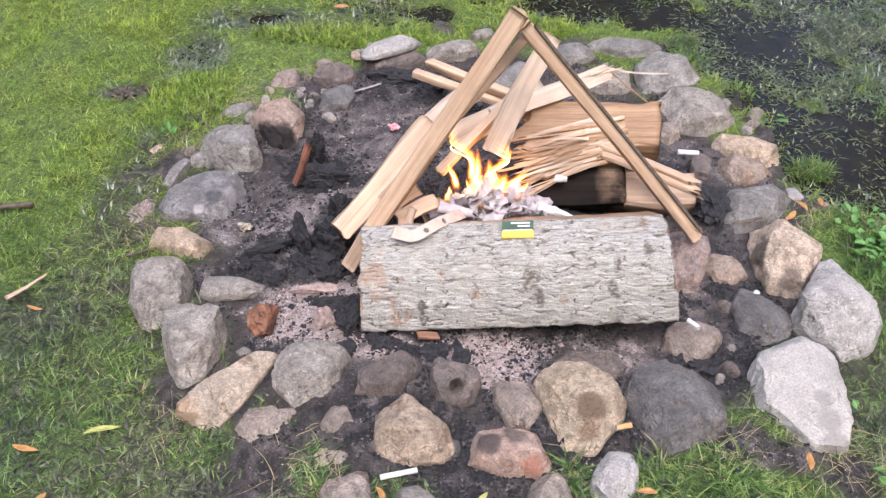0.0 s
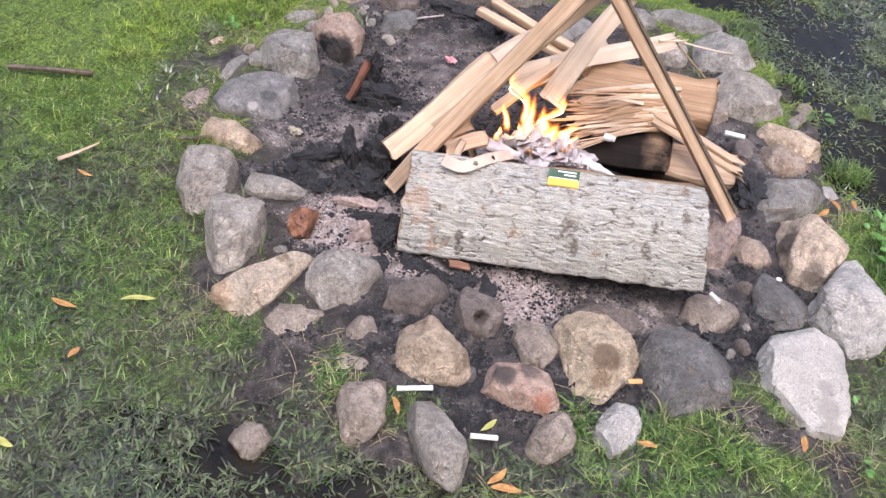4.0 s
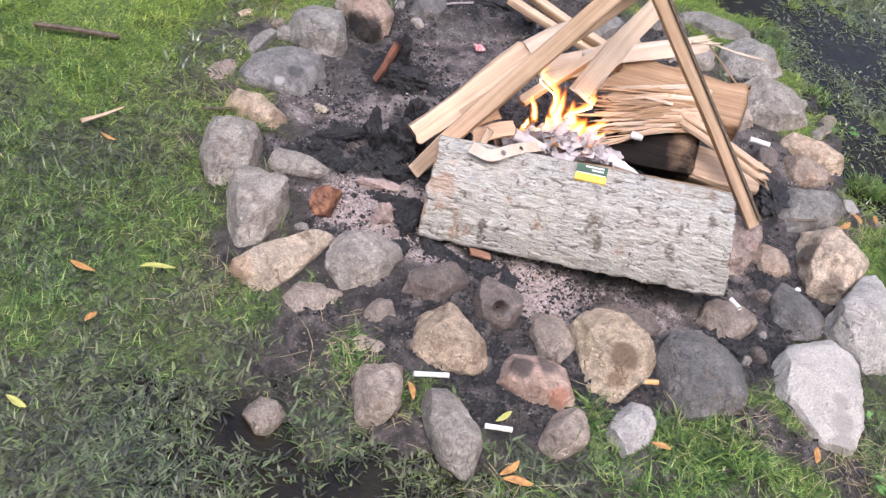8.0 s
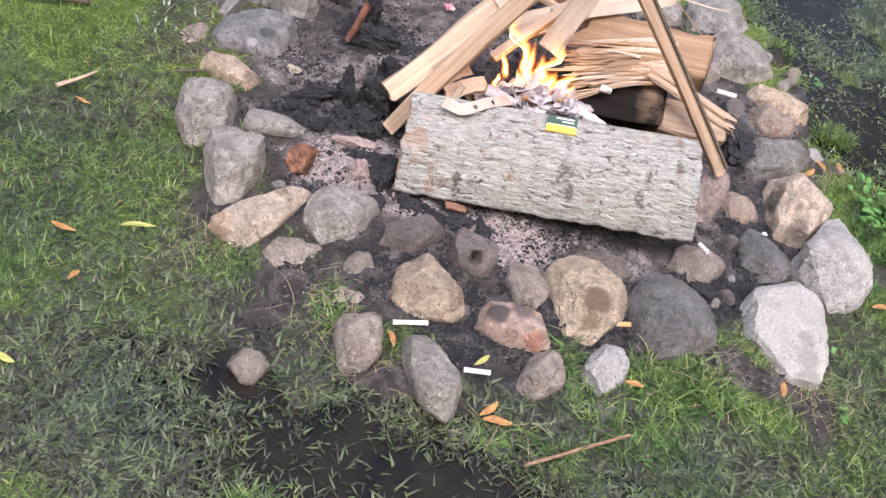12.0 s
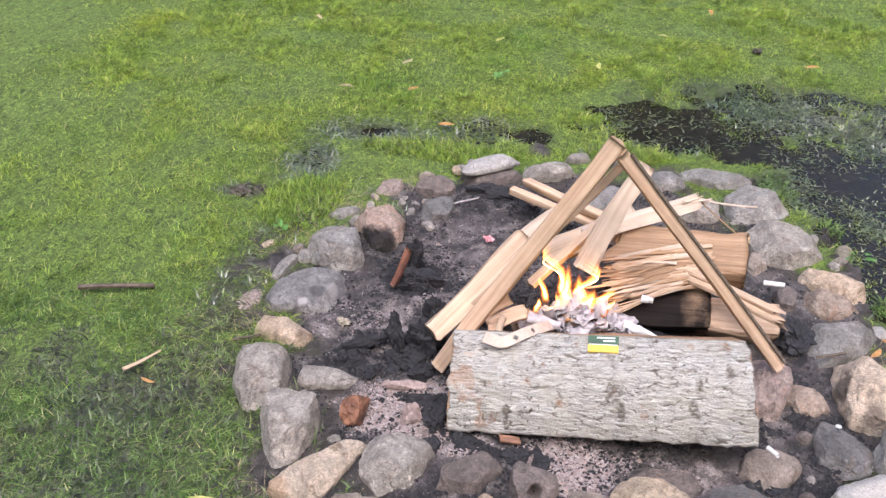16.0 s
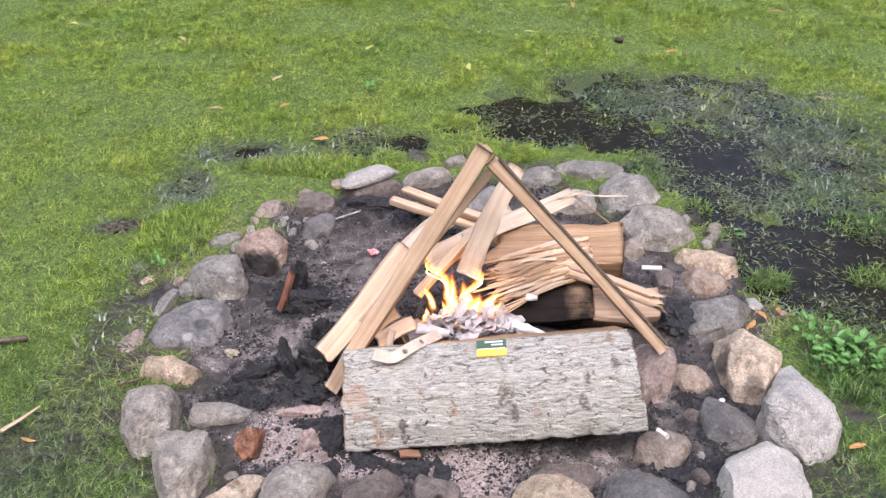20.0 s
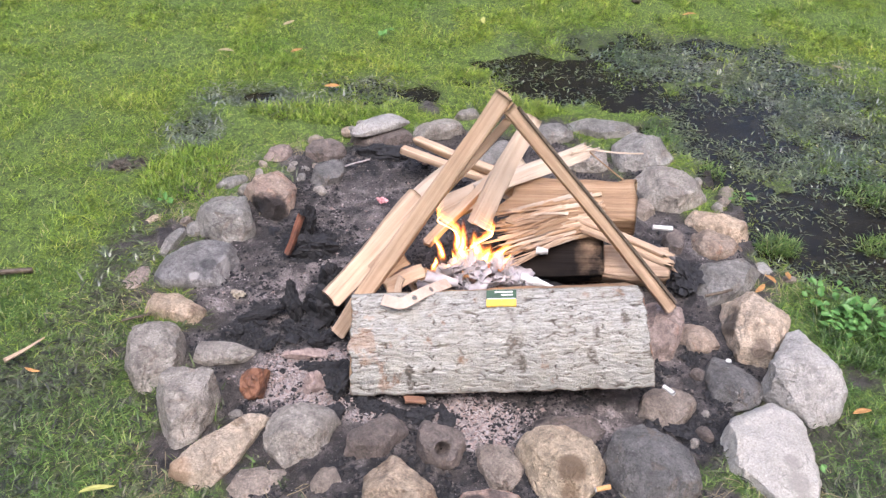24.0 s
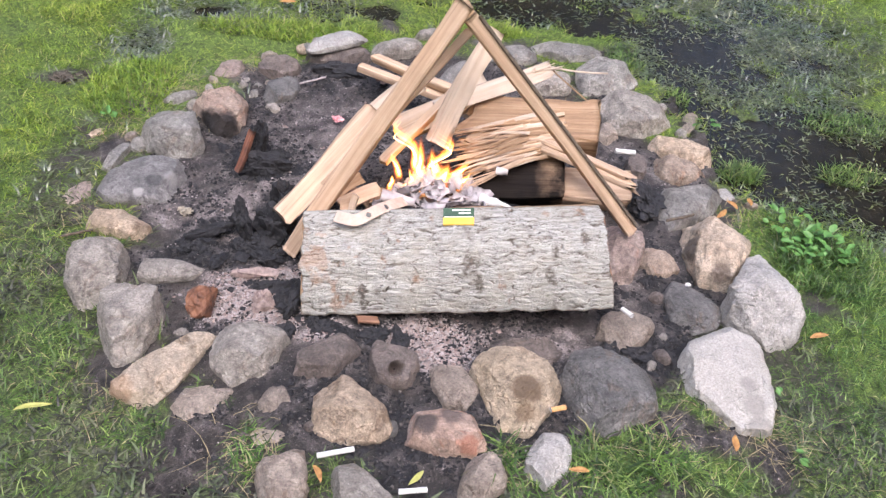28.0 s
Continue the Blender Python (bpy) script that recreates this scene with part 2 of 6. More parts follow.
WOOD = wood_material("split_wood", (0.372, 0.244, 0.153), (0.516, 0.372, 0.249), (0.605, 0.460, 0.330))
WOOD_PALE = wood_material("pale_split_wood", (0.450, 0.338, 0.239), (0.553, 0.446, 0.335), (0.612, 0.522, 0.419))
WOOD_EMBER = wood_material("charred_red_stick", (0.045, 0.018, 0.012), (0.20, 0.08, 0.045), (0.34, 0.16, 0.10), 0.65)
WOOD_DEEP = wood_material("golden_split_wood", (0.22, 0.125, 0.063), (0.37, 0.235, 0.13), (0.52, 0.36, 0.22))
WOOD_SCORCHED = wood_material("scorched_wood", (0.10, 0.06, 0.04), (0.25, 0.16, 0.10), (0.38, 0.27, 0.18), 0.9)
END_GRAIN = wood_material("end_grain_wood", (0.30, 0.19, 0.11), (0.48, 0.33, 0.20), (0.62, 0.46, 0.31), 0.0, 1.6)
WOOD_CHARRED = wood_material("half_charred_wood", (0.15, 0.095, 0.06), (0.32, 0.22, 0.14), (0.45, 0.33, 0.22), 0.15, 1.0, 0.170)
WOOD_CHUNK = wood_material("red_brown_broken_wood", (0.06, 0.026, 0.016), (0.22, 0.10, 0.055), (0.36, 0.18, 0.10), 0.35, 0.6)
WOOD_RED = wood_material("reddish_wood", (0.09, 0.045, 0.028), (0.24, 0.125, 0.075), (0.38, 0.22, 0.135), 0.25)


def bark_material():
    m, nt, b = mat_new("pale_bark", 0.85)
    at = nt.nodes.new("ShaderNodeAttribute")
    at.attribute_name = "relief"
    v = coords(nt)
    vs = coords(nt, (42, 300, 300))
    fine = noise_tex(nt, vs, 1.0, 6, 0.65, 0.5)
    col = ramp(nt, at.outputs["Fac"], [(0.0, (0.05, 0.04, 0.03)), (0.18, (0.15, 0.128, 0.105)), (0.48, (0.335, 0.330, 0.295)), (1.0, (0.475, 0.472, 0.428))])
    col = shade_by(nt, col, ramp(nt, fine, [(0.3, (0, 0, 0)), (0.62, (1, 1, 1))]), 0.5, 1.12)
    tone = noise_tex(nt, v, 28, 5, 0.6, 0.6)
    col = mix(nt, ramp(nt, tone, [(0.42, (0, 0, 0)), (0.7, (0.55,) * 3)]), col, (0.36, 0.335, 0.27))
    for name, shade in (("dirt", (0.085, 0.068, 0.05)), ("rust", (0.36, 0.20, 0.11))):
        stain = nt.nodes.new("ShaderNodeAttribute")
        stain.attribute_name = name
        col = mix(nt, stain.outputs["Fac"], col, shade)
    nt.links.new(col, b.inputs["Base Color"])
    bump(nt, b, fine, 0.9, 0.003)
    return m


BARK = bark_material()


def plain_material(name, c1, c2, scale=120, rough=0.6, relief=0.3):
    m, nt, b = mat_new(name, rough)
    n = noise_tex(nt, coords(nt), scale, 5, 0.6)
    nt.links.new(ramp(nt, n, [(0.3, c1), (0.7, c2)]), b.inputs["Base Color"])
    bump(nt, b, n, relief, 0.001)
    return m


CHARCOAL = plain_material("charcoal", (0.005, 0.005, 0.006), (0.030, 0.030, 0.032), 170, 0.85, 1.0)
ASHES = plain_material("white_ash", (0.22, 0.19, 0.18), (0.48, 0.43, 0.41), 90, 0.9, 0.6)
ASH_PINK = plain_material("pink_ash", (0.16, 0.115, 0.10), (0.42, 0.33, 0.29), 110, 0.9, 0.6)
PAPER_ASH = plain_material("burnt_paper_ash", (0.26, 0.24, 0.24), (0.52, 0.485, 0.485), 38, 0.85, 0.5)
PAPER_CHAR = plain_material("blackened_paper", (0.015, 0.014, 0.015), (0.12, 0.11, 0.115), 60, 0.8, 0.5)
PAPER = plain_material("white_paper", (0.54, 0.53, 0.50), (0.72, 0.71, 0.68), 60, 0.7, 0.2)
FILTER = plain_material("cork_filter_paper", (0.55, 0.28, 0.10), (0.70, 0.40, 0.17), 300, 0.7, 0.2)
CARD = plain_material("grey_card", (0.42, 0.32, 0.25), (0.58, 0.47, 0.38), 60, 0.8, 0.3)
GREEN_PRINT = plain_material("dark_green_print", (0.012, 0.05, 0.02), (0.03, 0.09, 0.04), 90, 0.45, 0.1)
YELLOW_PRINT = plain_material("yellow_print", (0.72, 0.42, 0.03), (0.80, 0.50, 0.06), 90, 0.45, 0.1)
RED_FOIL = plain_material("red_crumpled_foil", (0.50, 0.06, 0.08), (0.72, 0.50, 0.50), 160, 0.35, 0.8)
FOIL = plain_material("dull_silver_foil", (0.16, 0.13, 0.09), (0.50, 0.45, 0.34), 150, 0.3, 0.8)
LEAF_YELLOW = plain_material("yellow_leaf", (0.30, 0.30, 0.06), (0.44, 0.44, 0.14), 130, 0.5, 0.3)
LEAF_ORANGE = plain_material("orange_brown_leaf", (0.25, 0.11, 0.035), (0.52, 0.29, 0.09), 160, 0.55, 0.3)
LEAF_GREEN = plain_material("fresh_green_leaf", (0.06, 0.16, 0.03), (0.13, 0.30, 0.06), 70, 0.5, 0.3)
STRAW = plain_material("dry_straw", (0.20, 0.16, 0.08), (0.44, 0.37, 0.21), 80, 0.6, 0.3)
SOIL = plain_material("dark_soil", (0.03, 0.026, 0.02), (0.10, 0.085, 0.06), 140, 0.85, 0.9)
REED = plain_material("brown_reed", (0.16, 0.095, 0.05), (0.34, 0.22, 0.13), 120, 0.7, 0.4)
TWIG = plain_material("brown_twig", (0.055, 0.042, 0.03), (0.16, 0.125, 0.09), 120, 0.75, 0.6)


def grass_material(name, stops, gloss=0.45, film=0.0):
    m, nt, b = mat_new(name, gloss)
    geo = nt.nodes.new("ShaderNodeNewGeometry")
    tc = nt.nodes.new("ShaderNodeTexCoord")
    col = ramp(nt, geo.outputs["Random Per Island"], stops)
    n = noise_tex(nt, tc.outputs["Object"], 3.2, 4, 0.6)
    col = mix(nt, 1.0, col, ramp(nt, n, [(0.3, (0.72, 0.85, 0.75)), (0.7, (1.25, 1.12, 0.95))]), "MULTIPLY")
    clump = noise_tex(nt, tc.outputs["Object"], 34, 3, 0.6)
    col = shade_by(nt, col, ramp(nt, clump, [(0.34, (0, 0, 0)), (0.66, (1, 1, 1))]), 0.55, 1.28)
    nt.links.new(col, b.inputs["Base Color"])
    b.inputs["Coat Weight"].default_value = film
    b.inputs["Coat Roughness"].default_value = 0.32
    tr = nt.nodes.new("ShaderNodeBsdfTranslucent")
    nt.links.new(col, tr.inputs["Color"])
    ms = nt.nodes.new("ShaderNodeMixShader")
    ms.inputs[0].default_value = 0.08 if film else 0.3
    out = nt.nodes["Material Output"]
    nt.links.new(b.outputs[0], ms.inputs[1])
    nt.links.new(tr.outputs[0], ms.inputs[2])
    nt.links.new(ms.outputs[0], out.inputs["Surface"])
    return m


GRASS = grass_material("lawn_grass", [(0.0, (0.095, 0.165, 0.024)), (0.35, (0.185, 0.295, 0.034)), (0.7, (0.265, 0.375, 0.050)), (0.93, (0.36, 0.43, 0.085)), (1.0, (0.46, 0.42, 0.22))])
GRASS_NEAR = grass_material("dark_lawn_grass", [(0.0, (0.034, 0.066, 0.022)), (0.4, (0.09, 0.175, 0.042)), (0.75, (0.165, 0.275, 0.066)), (0.93, (0.28, 0.38, 0.12)), (1.0, (0.42, 0.36, 0.22))])
GRASS_MUDDY = grass_material("mud_coated_grass", [(0.0, (0.020, 0.020, 0.016)), (0.45, (0.062, 0.067, 0.046)), (0.8, (0.105, 0.145, 0.060)), (1.0, (0.16, 0.17, 0.11))], 0.55, 0.02)
# Grey blade colour paints in the silvery sky reflection of the wet grass.
GRASS_SHEEN = grass_material("sheen_painted_wet_grass", [(0.0, (0.055, 0.062, 0.045)), (0.5, (0.13, 0.15, 0.115)), (0.85, (0.20, 0.23, 0.18)), (1.0, (0.30, 0.33, 0.27))], 0.3, 1.0)
GRASS_WET = grass_material("wet_matted_grass", [(0.0, (0.050, 0.056, 0.030)), (0.5, (0.105, 0.135, 0.062)), (0.85, (0.16, 0.21, 0.085)), (1.0, (0.21, 0.23, 0.15))], 0.25, 0.9)


# ---- ground ----
RING = (0.095, 1.215)


EDGE = {}


def edge_noise(x, y):
    x, y = np.asarray(x, float), np.asarray(y, float)
    key = (x.shape, float(x.sum()), float(y.sum()))
    if EDGE.get("key") != key:
        EDGE["key"], EDGE["value"] = key, 0.30 * fbm(flat3(x, y, 14), 5, 4, 0.6)
    return EDGE["value"]


def blob(x, y, cx, cy, rx, ry, soft=0.25):
    d = np.sqrt(((x - cx) / rx) ** 2 + ((y - cy) / ry) ** 2)
    d = d + edge_noise(x, y)
    return np.clip((1 + soft - d) / (2 * soft), 0, 1)


def most(*fields):
    out = fields[0]
    for f in fields[1:]:
        out = np.maximum(out, f)
    return out


def pit_mask(x, y):
    return blob(x, y, RING[0], RING[1], 0.49, 0.57, 0.12)


def puddle_mask(x, y):
    return most(
        blob(x, y, 0.36, 2.12, 0.20, 0.14), blob(x, y, 0.54, 2.02, 0.14, 0.09), blob(x, y, 0.74, 1.92, 0.13, 0.19), blob(x, y, 0.68, 1.70, 0.05, 0.09),
        blob(x, y, 0.86, 1.44, 0.22, 0.14), blob(x, y, 1.02, 1.32, 0.16, 0.13), blob(x, y, -0.02, 0.425, 0.26, 0.08), blob(x, y, -0.225, 0.505, 0.06, 0.04),
        blob(x, y, -0.04, 2.0, 0.06, 0.045), blob(x, y, -0.43, 1.95, 0.035, 0.025))


def wet_mask(x, y):
    return most(
        blob(x, y, 0.97, 2.00, 0.24, 0.30, 0.45), blob(x, y, 0.66, 2.30, 0.36, 0.17, 0.5) * 0.8, blob(x, y, 0.74, 1.85, 0.22, 0.28), blob(x, y, 0.97, 1.45, 0.28, 0.25),
        blob(x, y, 0.33, 2.10, 0.20, 0.13), blob(x, y, -0.15, 2.01, 0.13, 0.07, 0.5) * 0.6, blob(x, y, -0.45, 1.94, 0.11, 0.05, 0.5) * 0.6, blob(x, y, -0.57, 1.75, 0.07, 0.09, 0.5) * 0.6,
        blob(x, y, 0.0, 0.44, 0.34, 0.10), blob(x, y, -0.30, 0.50, 0.12, 0.08))


def worn_mask(x, y):
    """Trodden lawn, half mud, at the front and side."""
    return most(blob(x, y, -0.36, 0.44, 0.24, 0.16) * 1.15, blob(x, y, -0.58, 0.82, 0.16, 0.16) * 0.6, blob(x, y, -0.10, 0.52, 0.30, 0.10), blob(x, y, -0.45, 0.70, 0.40, 0.34) * 0.5, blob(x, y, 0.45, 0.50, 0.42, 0.14) * 0.7, blob(x, y, 0.68, 0.72, 0.10, 0.12) * 0.5, blob(x, y, 0.67, 0.83, 0.07, 0.14) * 0.85, blob(x, y, -0.53, 1.05, 0.11, 0.36) * 0.55)


def mud_mask(x, y):
    ring = blob(x, y, RING[0] - 0.01, RING[1] - 0.02, 0.56, 0.66, 0.10)
    inner = np.clip((1.0 - np.hypot((x - RING[0]) / 0.53, (y - RING[1]) / 0.62)) / 0.08, 0, 1)
    return most(
        ring, inner, blob(x, y, -0.60, 0.82, 0.12, 0.10) * 0.55, blob(x, y, -0.17, 0.62, 0.14, 0.10), blob(x, y, -0.65, 1.58, 0.07, 0.03),
        blob(x, y, 0.10, 0.57, 0.20, 0.08), blob(x, y, -0.54, 1.2, 0.07, 0.12) * 0.8)


def ash_mask(x, y):
    return most(
        blob(x, y, 0.09, 0.86, 0.08, 0.06), blob(x, y, -0.165, 0.925, 0.08, 0.045), blob(x, y, -0.05, 0.87, 0.05, 0.03),
        blob(x, y, 0.24, 0.885, 0.11, 0.025) * 0.5, blob(x, y, -0.16, 1.0, 0.07, 0.02), blob(x, y, 0.40, 1.03, 0.05, 0.04) * 0.4,
        blob(x, y, -0.13, 1.24, 0.08, 0.05) * 0.5, blob(x, y, -0.27, 1.16, 0.10, 0.09) * 0.55, blob(x, y, -0.08, 1.42, 0.16, 0.12) * 0.3, blob(x, y, -0.20, 0.95, 0.12, 0.06) * 0.6, blob(x, y, -0.12, 1.06, 0.05, 0.05) * 0.5, blob(x, y, 0.27, 0.875, 0.10, 0.03) * 0.7)


def soot_mask(x, y):
    return most(
        blob(x, y, 0.08, 0.75, 0.24, 0.06), blob(x, y, 0.30, 0.86, 0.07, 0.03) * 0.7, blob(x, y, 0.46, 0.90, 0.09, 0.07), blob(x, y, 0.46, 0.99, 0.09, 0.06), blob(x, y, 0.08, 0.65, 0.14, 0.06) * 0.9, blob(x, y, -0.22, 0.80, 0.10, 0.05) * 0.7, blob(x, y, 0.52, 1.16, 0.07, 0.05) * 0.8, blob(x, y, -0.06, 0.76, 0.05, 0.05) * 0.6, blob(x, y, 0.28, 1.20, 0.14, 0.06), blob(x, y, -0.30, 1.20, 0.05, 0.05) * 0.6, blob(x, y, -0.28, 1.38, 0.05, 0.05) * 0.7, blob(x, y, -0.17, 1.62, 0.07, 0.06) * 0.8,
        blob(x, y, -0.22, 1.06, 0.12, 0.045), blob(x, y, -0.17, 1.13, 0.035, 0.07), blob(x, y, -0.25, 1.10, 0.07, 0.03), blob(x, y, -0.29, 1.03, 0.05, 0.04),
        blob(x, y, -0.01, 0.885, 0.07, 0.03), blob(x, y, -0.09, 0.93, 0.035, 0.04), blob(x, y, -0.135, 0.97, 0.06, 0.018), blob(x, y, -0.21, 1.30, 0.07, 0.05),
        blob(x, y, 0.22, 1.17, 0.13, 0.06), blob(x, y, 0.50, 1.24, 0.05, 0.07), blob(x, y, 0.40, 0.86, 0.07, 0.04), blob(x, y, -0.10, 1.66, 0.10, 0.05), blob(x, y, 0.03, 0.77, 0.05, 0.05) * 0.7)


def ground_z(x, y):
    x, y = np.asarray(x, float), np.asarray(y, float)
    far = np.clip(1.5 - np.hypot(x, y - 1.2) / 6, 0.2, 1)
    z = 0.006 * fbm(flat3(x, y, 5), 2, 4) * far
    pit = pit_mask(x, y)
    z = z + pit * (0.006 * fbm(flat3(x, y, 26), 8, 5, 0.6) + 0.004)
    z = z + 0.003 * mud_mask(x, y) * fbm(flat3(x, y, 45), 9, 3)
    z = np.where(pit > 0.3, z, z - 0.030 * puddle_mask(x, y) - 0.015 * wet_mask(x, y))
    return z


def graded(lo, hi, step, reach):
    mid = np.arange(lo, hi, step)
    out = [step]
    while sum(out) < reach:
        out.append(out[-1] * 1.12)
    out = np.cumsum(out)
    return np.concatenate([(lo - out)[::-1], mid, mid[-1] + out])


def mesh_from(name, verts, faces, smooth=True):
    me = bpy.data.meshes.new(name)
    faces = np.asarray(faces, np.int32)
    k = faces.shape[1]
    me.vertices.add(len(verts))
    me.vertices.foreach_set("co", np.asarray(verts, np.float32).ravel())
    me.loops.add(faces.size)
    me.loops.foreach_set("vertex_index", faces.ravel())
    me.polygons.add(len(faces))
    me.polygons.foreach_set("loop_start", np.arange(0, faces.size, k, dtype=np.int32))
    me.polygons.foreach_set("use_smooth", np.full(len(faces), smooth))
    me.update(calc_edges=True)
    me.validate()
    return me


def grid_faces(nu, nv, wrap_u=False):
    i, j = np.meshgrid(np.arange(nu if wrap_u else nu - 1), np.arange(nv - 1), indexing="ij")
    a, b = i * nv + j, ((i + 1) % nu) * nv + j
    return np.stack([a, b, b + 1, a + 1], -1).reshape(-1, 4)


def ground_material():
    m, nt, b = mat_new("ground_soil", 0.8)
    at = nt.nodes.new("ShaderNodeAttribute")
    at.attribute_name = "cover"
    sep = nt.nodes.new("ShaderNodeSeparateColor")
    nt.links.new(at.outputs["Color"], sep.inputs["Color"])
    v = coords(nt)
    fine = noise_tex(nt, v, 260, 6, 0.75)
    mid = noise_tex(nt, v, 28, 6, 0.65, 0.5)
    turf = ramp(nt, noise_tex(nt, coords(nt, (1.0, 0.6, 1.0)), 85, 5, 0.7, 1.2), [(0.34, (0.030, 0.046, 0.012)), (0.5, (0.090, 0.145, 0.026)), (0.68, (0.20, 0.29, 0.050))])
    mud = ramp(nt, mid, [(0.3, (0.020, 0.017, 0.014)), (0.52, (0.046, 0.039, 0.033)), (0.75, (0.09, 0.077, 0.066))])
    pit = ramp(nt, mid, [(0.34, (0.014, 0.013, 0.013)), (0.47, (0.046, 0.040, 0.037)), (0.60, (0.120, 0.104, 0.096)), (0.78, (0.30, 0.275, 0.265))])
    ash = ramp(nt, mid, [(0.30, (0.11, 0.092, 0.087)), (0.44, (0.26, 0.222, 0.208)), (0.56, (0.37, 0.315, 0.292)), (0.70, (0.50, 0.45, 0.43))])
    col = mix(nt, sep.outputs["Green"], turf, mud)
    col = mix(nt, sep.outputs["Red"], col, pit)
    col = mix(nt, at.outputs["Alpha"], col, ramp(nt, mid, [(0.3, (0.008, 0.008, 0.009)), (0.6, (0.020, 0.019, 0.020)), (0.8, (0.06, 0.056, 0.056))]))
    col = mix(nt, sep.outputs["Blue"], col, ash)
    grit = noise_tex(nt, v, 620, 3, 0.7)
    col = shade_by(nt, col, ramp(nt, fine, [(0.34, (0, 0, 0)), (0.66, (1, 1, 1))]), 0.4, 1.55)
    col = shade_by(nt, col, ramp(nt, grit, [(0.36, (0, 0, 0)), (0.64, (1, 1, 1))]), 0.5, 1.45)
    flecks = math_node(nt, "MULTIPLY", ramp(nt, noise_tex(nt, v, 330, 2, 0.5), [(0.68, (0, 0, 0)), (0.73, (1, 1, 1))]), sep.outputs["Red"])
    col = mix(nt, math_node(nt, "MULTIPLY", flecks, 0.7), col, (0.42, 0.39, 0.38))
    nt.links.new(col, b.inputs["Base Color"])
    wet = mix(nt, sep.outputs["Green"], (0.85,) * 3, ramp(nt, mid, [(0.35, (0.25,) * 3), (0.65, (0.6,) * 3)]))
    rough = mix(nt, sep.outputs["Red"], wet, ramp(nt, fine, [(0.35, (0.38,) * 3), (0.65, (0.8,) * 3)]))
    nt.links.new(rough, b.inputs["Roughness"])
    bump(nt, b, mix(nt, 0.6, mid, fine), 1.0, 0.007)
    return m


def build_ground():
    xs, ys = graded(-0.75, 1.15, 0.0075, 90), graded(0.25, 2.25, 0.0075, 90)
    X, Y = np.meshgrid(xs, ys, indexing="ij")
    Z = ground_z(X, Y)
    me = mesh_from("ground", np.stack([X, Y, Z], -1).reshape(-1, 3), grid_faces(len(xs), len(ys)))
    cover = np.ones((X.size, 4), np.float32)
    cover[:, 0] = pit_mask(X, Y).ravel()
    cover[:, 1] = np.maximum(mud_mask(X, Y), most(wet_mask(X, Y), puddle_mask(X, Y), worn_mask(X, Y))).ravel()
    cover[:, 2] = (ash_mask(X, Y) * np.clip(0.6 + 1.4 * fbm(flat3(X, Y, 60), 4, 4, 0.65), 0, 1)).ravel()
    cover[:, 3] = (soot_mask(X, Y) * np.clip(0.62 + 1.5 * fbm(flat3(X, Y, 42), 6, 4, 0.65), 0, 1)).ravel()
    at = me.color_attributes.new("cover", "FLOAT_COLOR", "POINT")
    at.data.foreach_set("color", cover.ravel())
    me.materials.append(ground_material())
    return tagged(new("ground", me), "wet lawn soil, dark mud and grey campfire ash", "ground", kind="structure")


build_ground()


def treeline():
    """A dark belt of trees round the lawn, far off, which the puddles mirror."""
    nu, nv = 1800, 14
    a, t = np.linspace(0, 2 * np.pi, nu, endpoint=False), np.linspace(0, 1, nv)
    A, T = np.meshgrid(a, t, indexing="ij")
    ring = np.stack([np.cos(A) * 9, np.sin(A) * 9, T * 3], -1)
    R = 30 + 2.5 * fbm(ring, 61, 4)
    H = 25 + 11 * fbm(np.stack([np.cos(A) * 6, np.sin(A) * 6, 0 * A], -1), 62, 5, 0.65)
    H = H * (1 - 0.80 * np.exp(-((A - radians(66)) / 0.12) ** 4) - 0.70 * np.exp(-((A - radians(100)) / 0.15) ** 2))
    lone = np.clip(2.4 * fbm(np.stack([A * 42, 0 * A, 0 * A], -1), 64, 3) - 0.45, 0, 1)
    H = np.maximum(H, 26 * lone * (np.abs(A - radians(80)) < 0.6))
    P = np.stack([R * np.cos(A), R * np.sin(A) + 1.2, T * H - 0.3], -1)
    me = mesh_from("backdrop", P.reshape(-1, 3), grid_faces(nu, nv, True))
    me.materials.append(plain_material("far_foliage", (0.010, 0.018, 0.006), (0.06, 0.09, 0.03), 1.6, 0.9, 0.2))
    return tagged(new("backdrop", me), "dark green belt of distant trees round the lawn", "trees", kind="structure")


treeline()


def water_material():
    m, nt, b = mat_new("muddy_water", 0.03)
    b.inputs["Base Color"].default_value = (0.030, 0.024, 0.014, 1)
    b.inputs["IOR"].default_value = 1.33
    n = noise_tex(nt, coords(nt), 26, 3, 0.5)
    nt.links.new(ramp(nt, n, [(0.3, (0.008, 0.0065, 0.004)), (0.7, (0.022, 0.018, 0.010))]), b.inputs["Base Color"])
    bump(nt, b, noise_tex(nt, coords(nt, (1, 2.0, 1)), 48, 5, 0.65), 0.32, 0.006)
    return m


WATER = water_material()


def puddle(label, x0, x1, y0, y1, z):
    xs, ys = np.linspace(x0, x1, 12), np.linspace(y0, y1, 12)
    X, Y = np.meshgrid(xs, ys, indexing="ij")
    me = mesh_from("puddle", np.stack([X, Y, np.full_like(X, z)], -1).reshape(-1, 3), grid_faces(12, 12))
    me.materials.append(WATER)
    return tagged(new("puddle", me), label, "puddle", kind="structure")


puddle("dark muddy puddle on the waterlogged lawn behind the ring", -0.60, 1.5, 1.55, 2.6, -0.0095)
puddle("dark muddy puddle beside the fire ring", 0.66, 1.5, 1.0, 1.55, -0.0095)
puddle("brown puddle at the front of the fire ring", -0.45, 0.42, 0.2, 0.555, -0.0115)


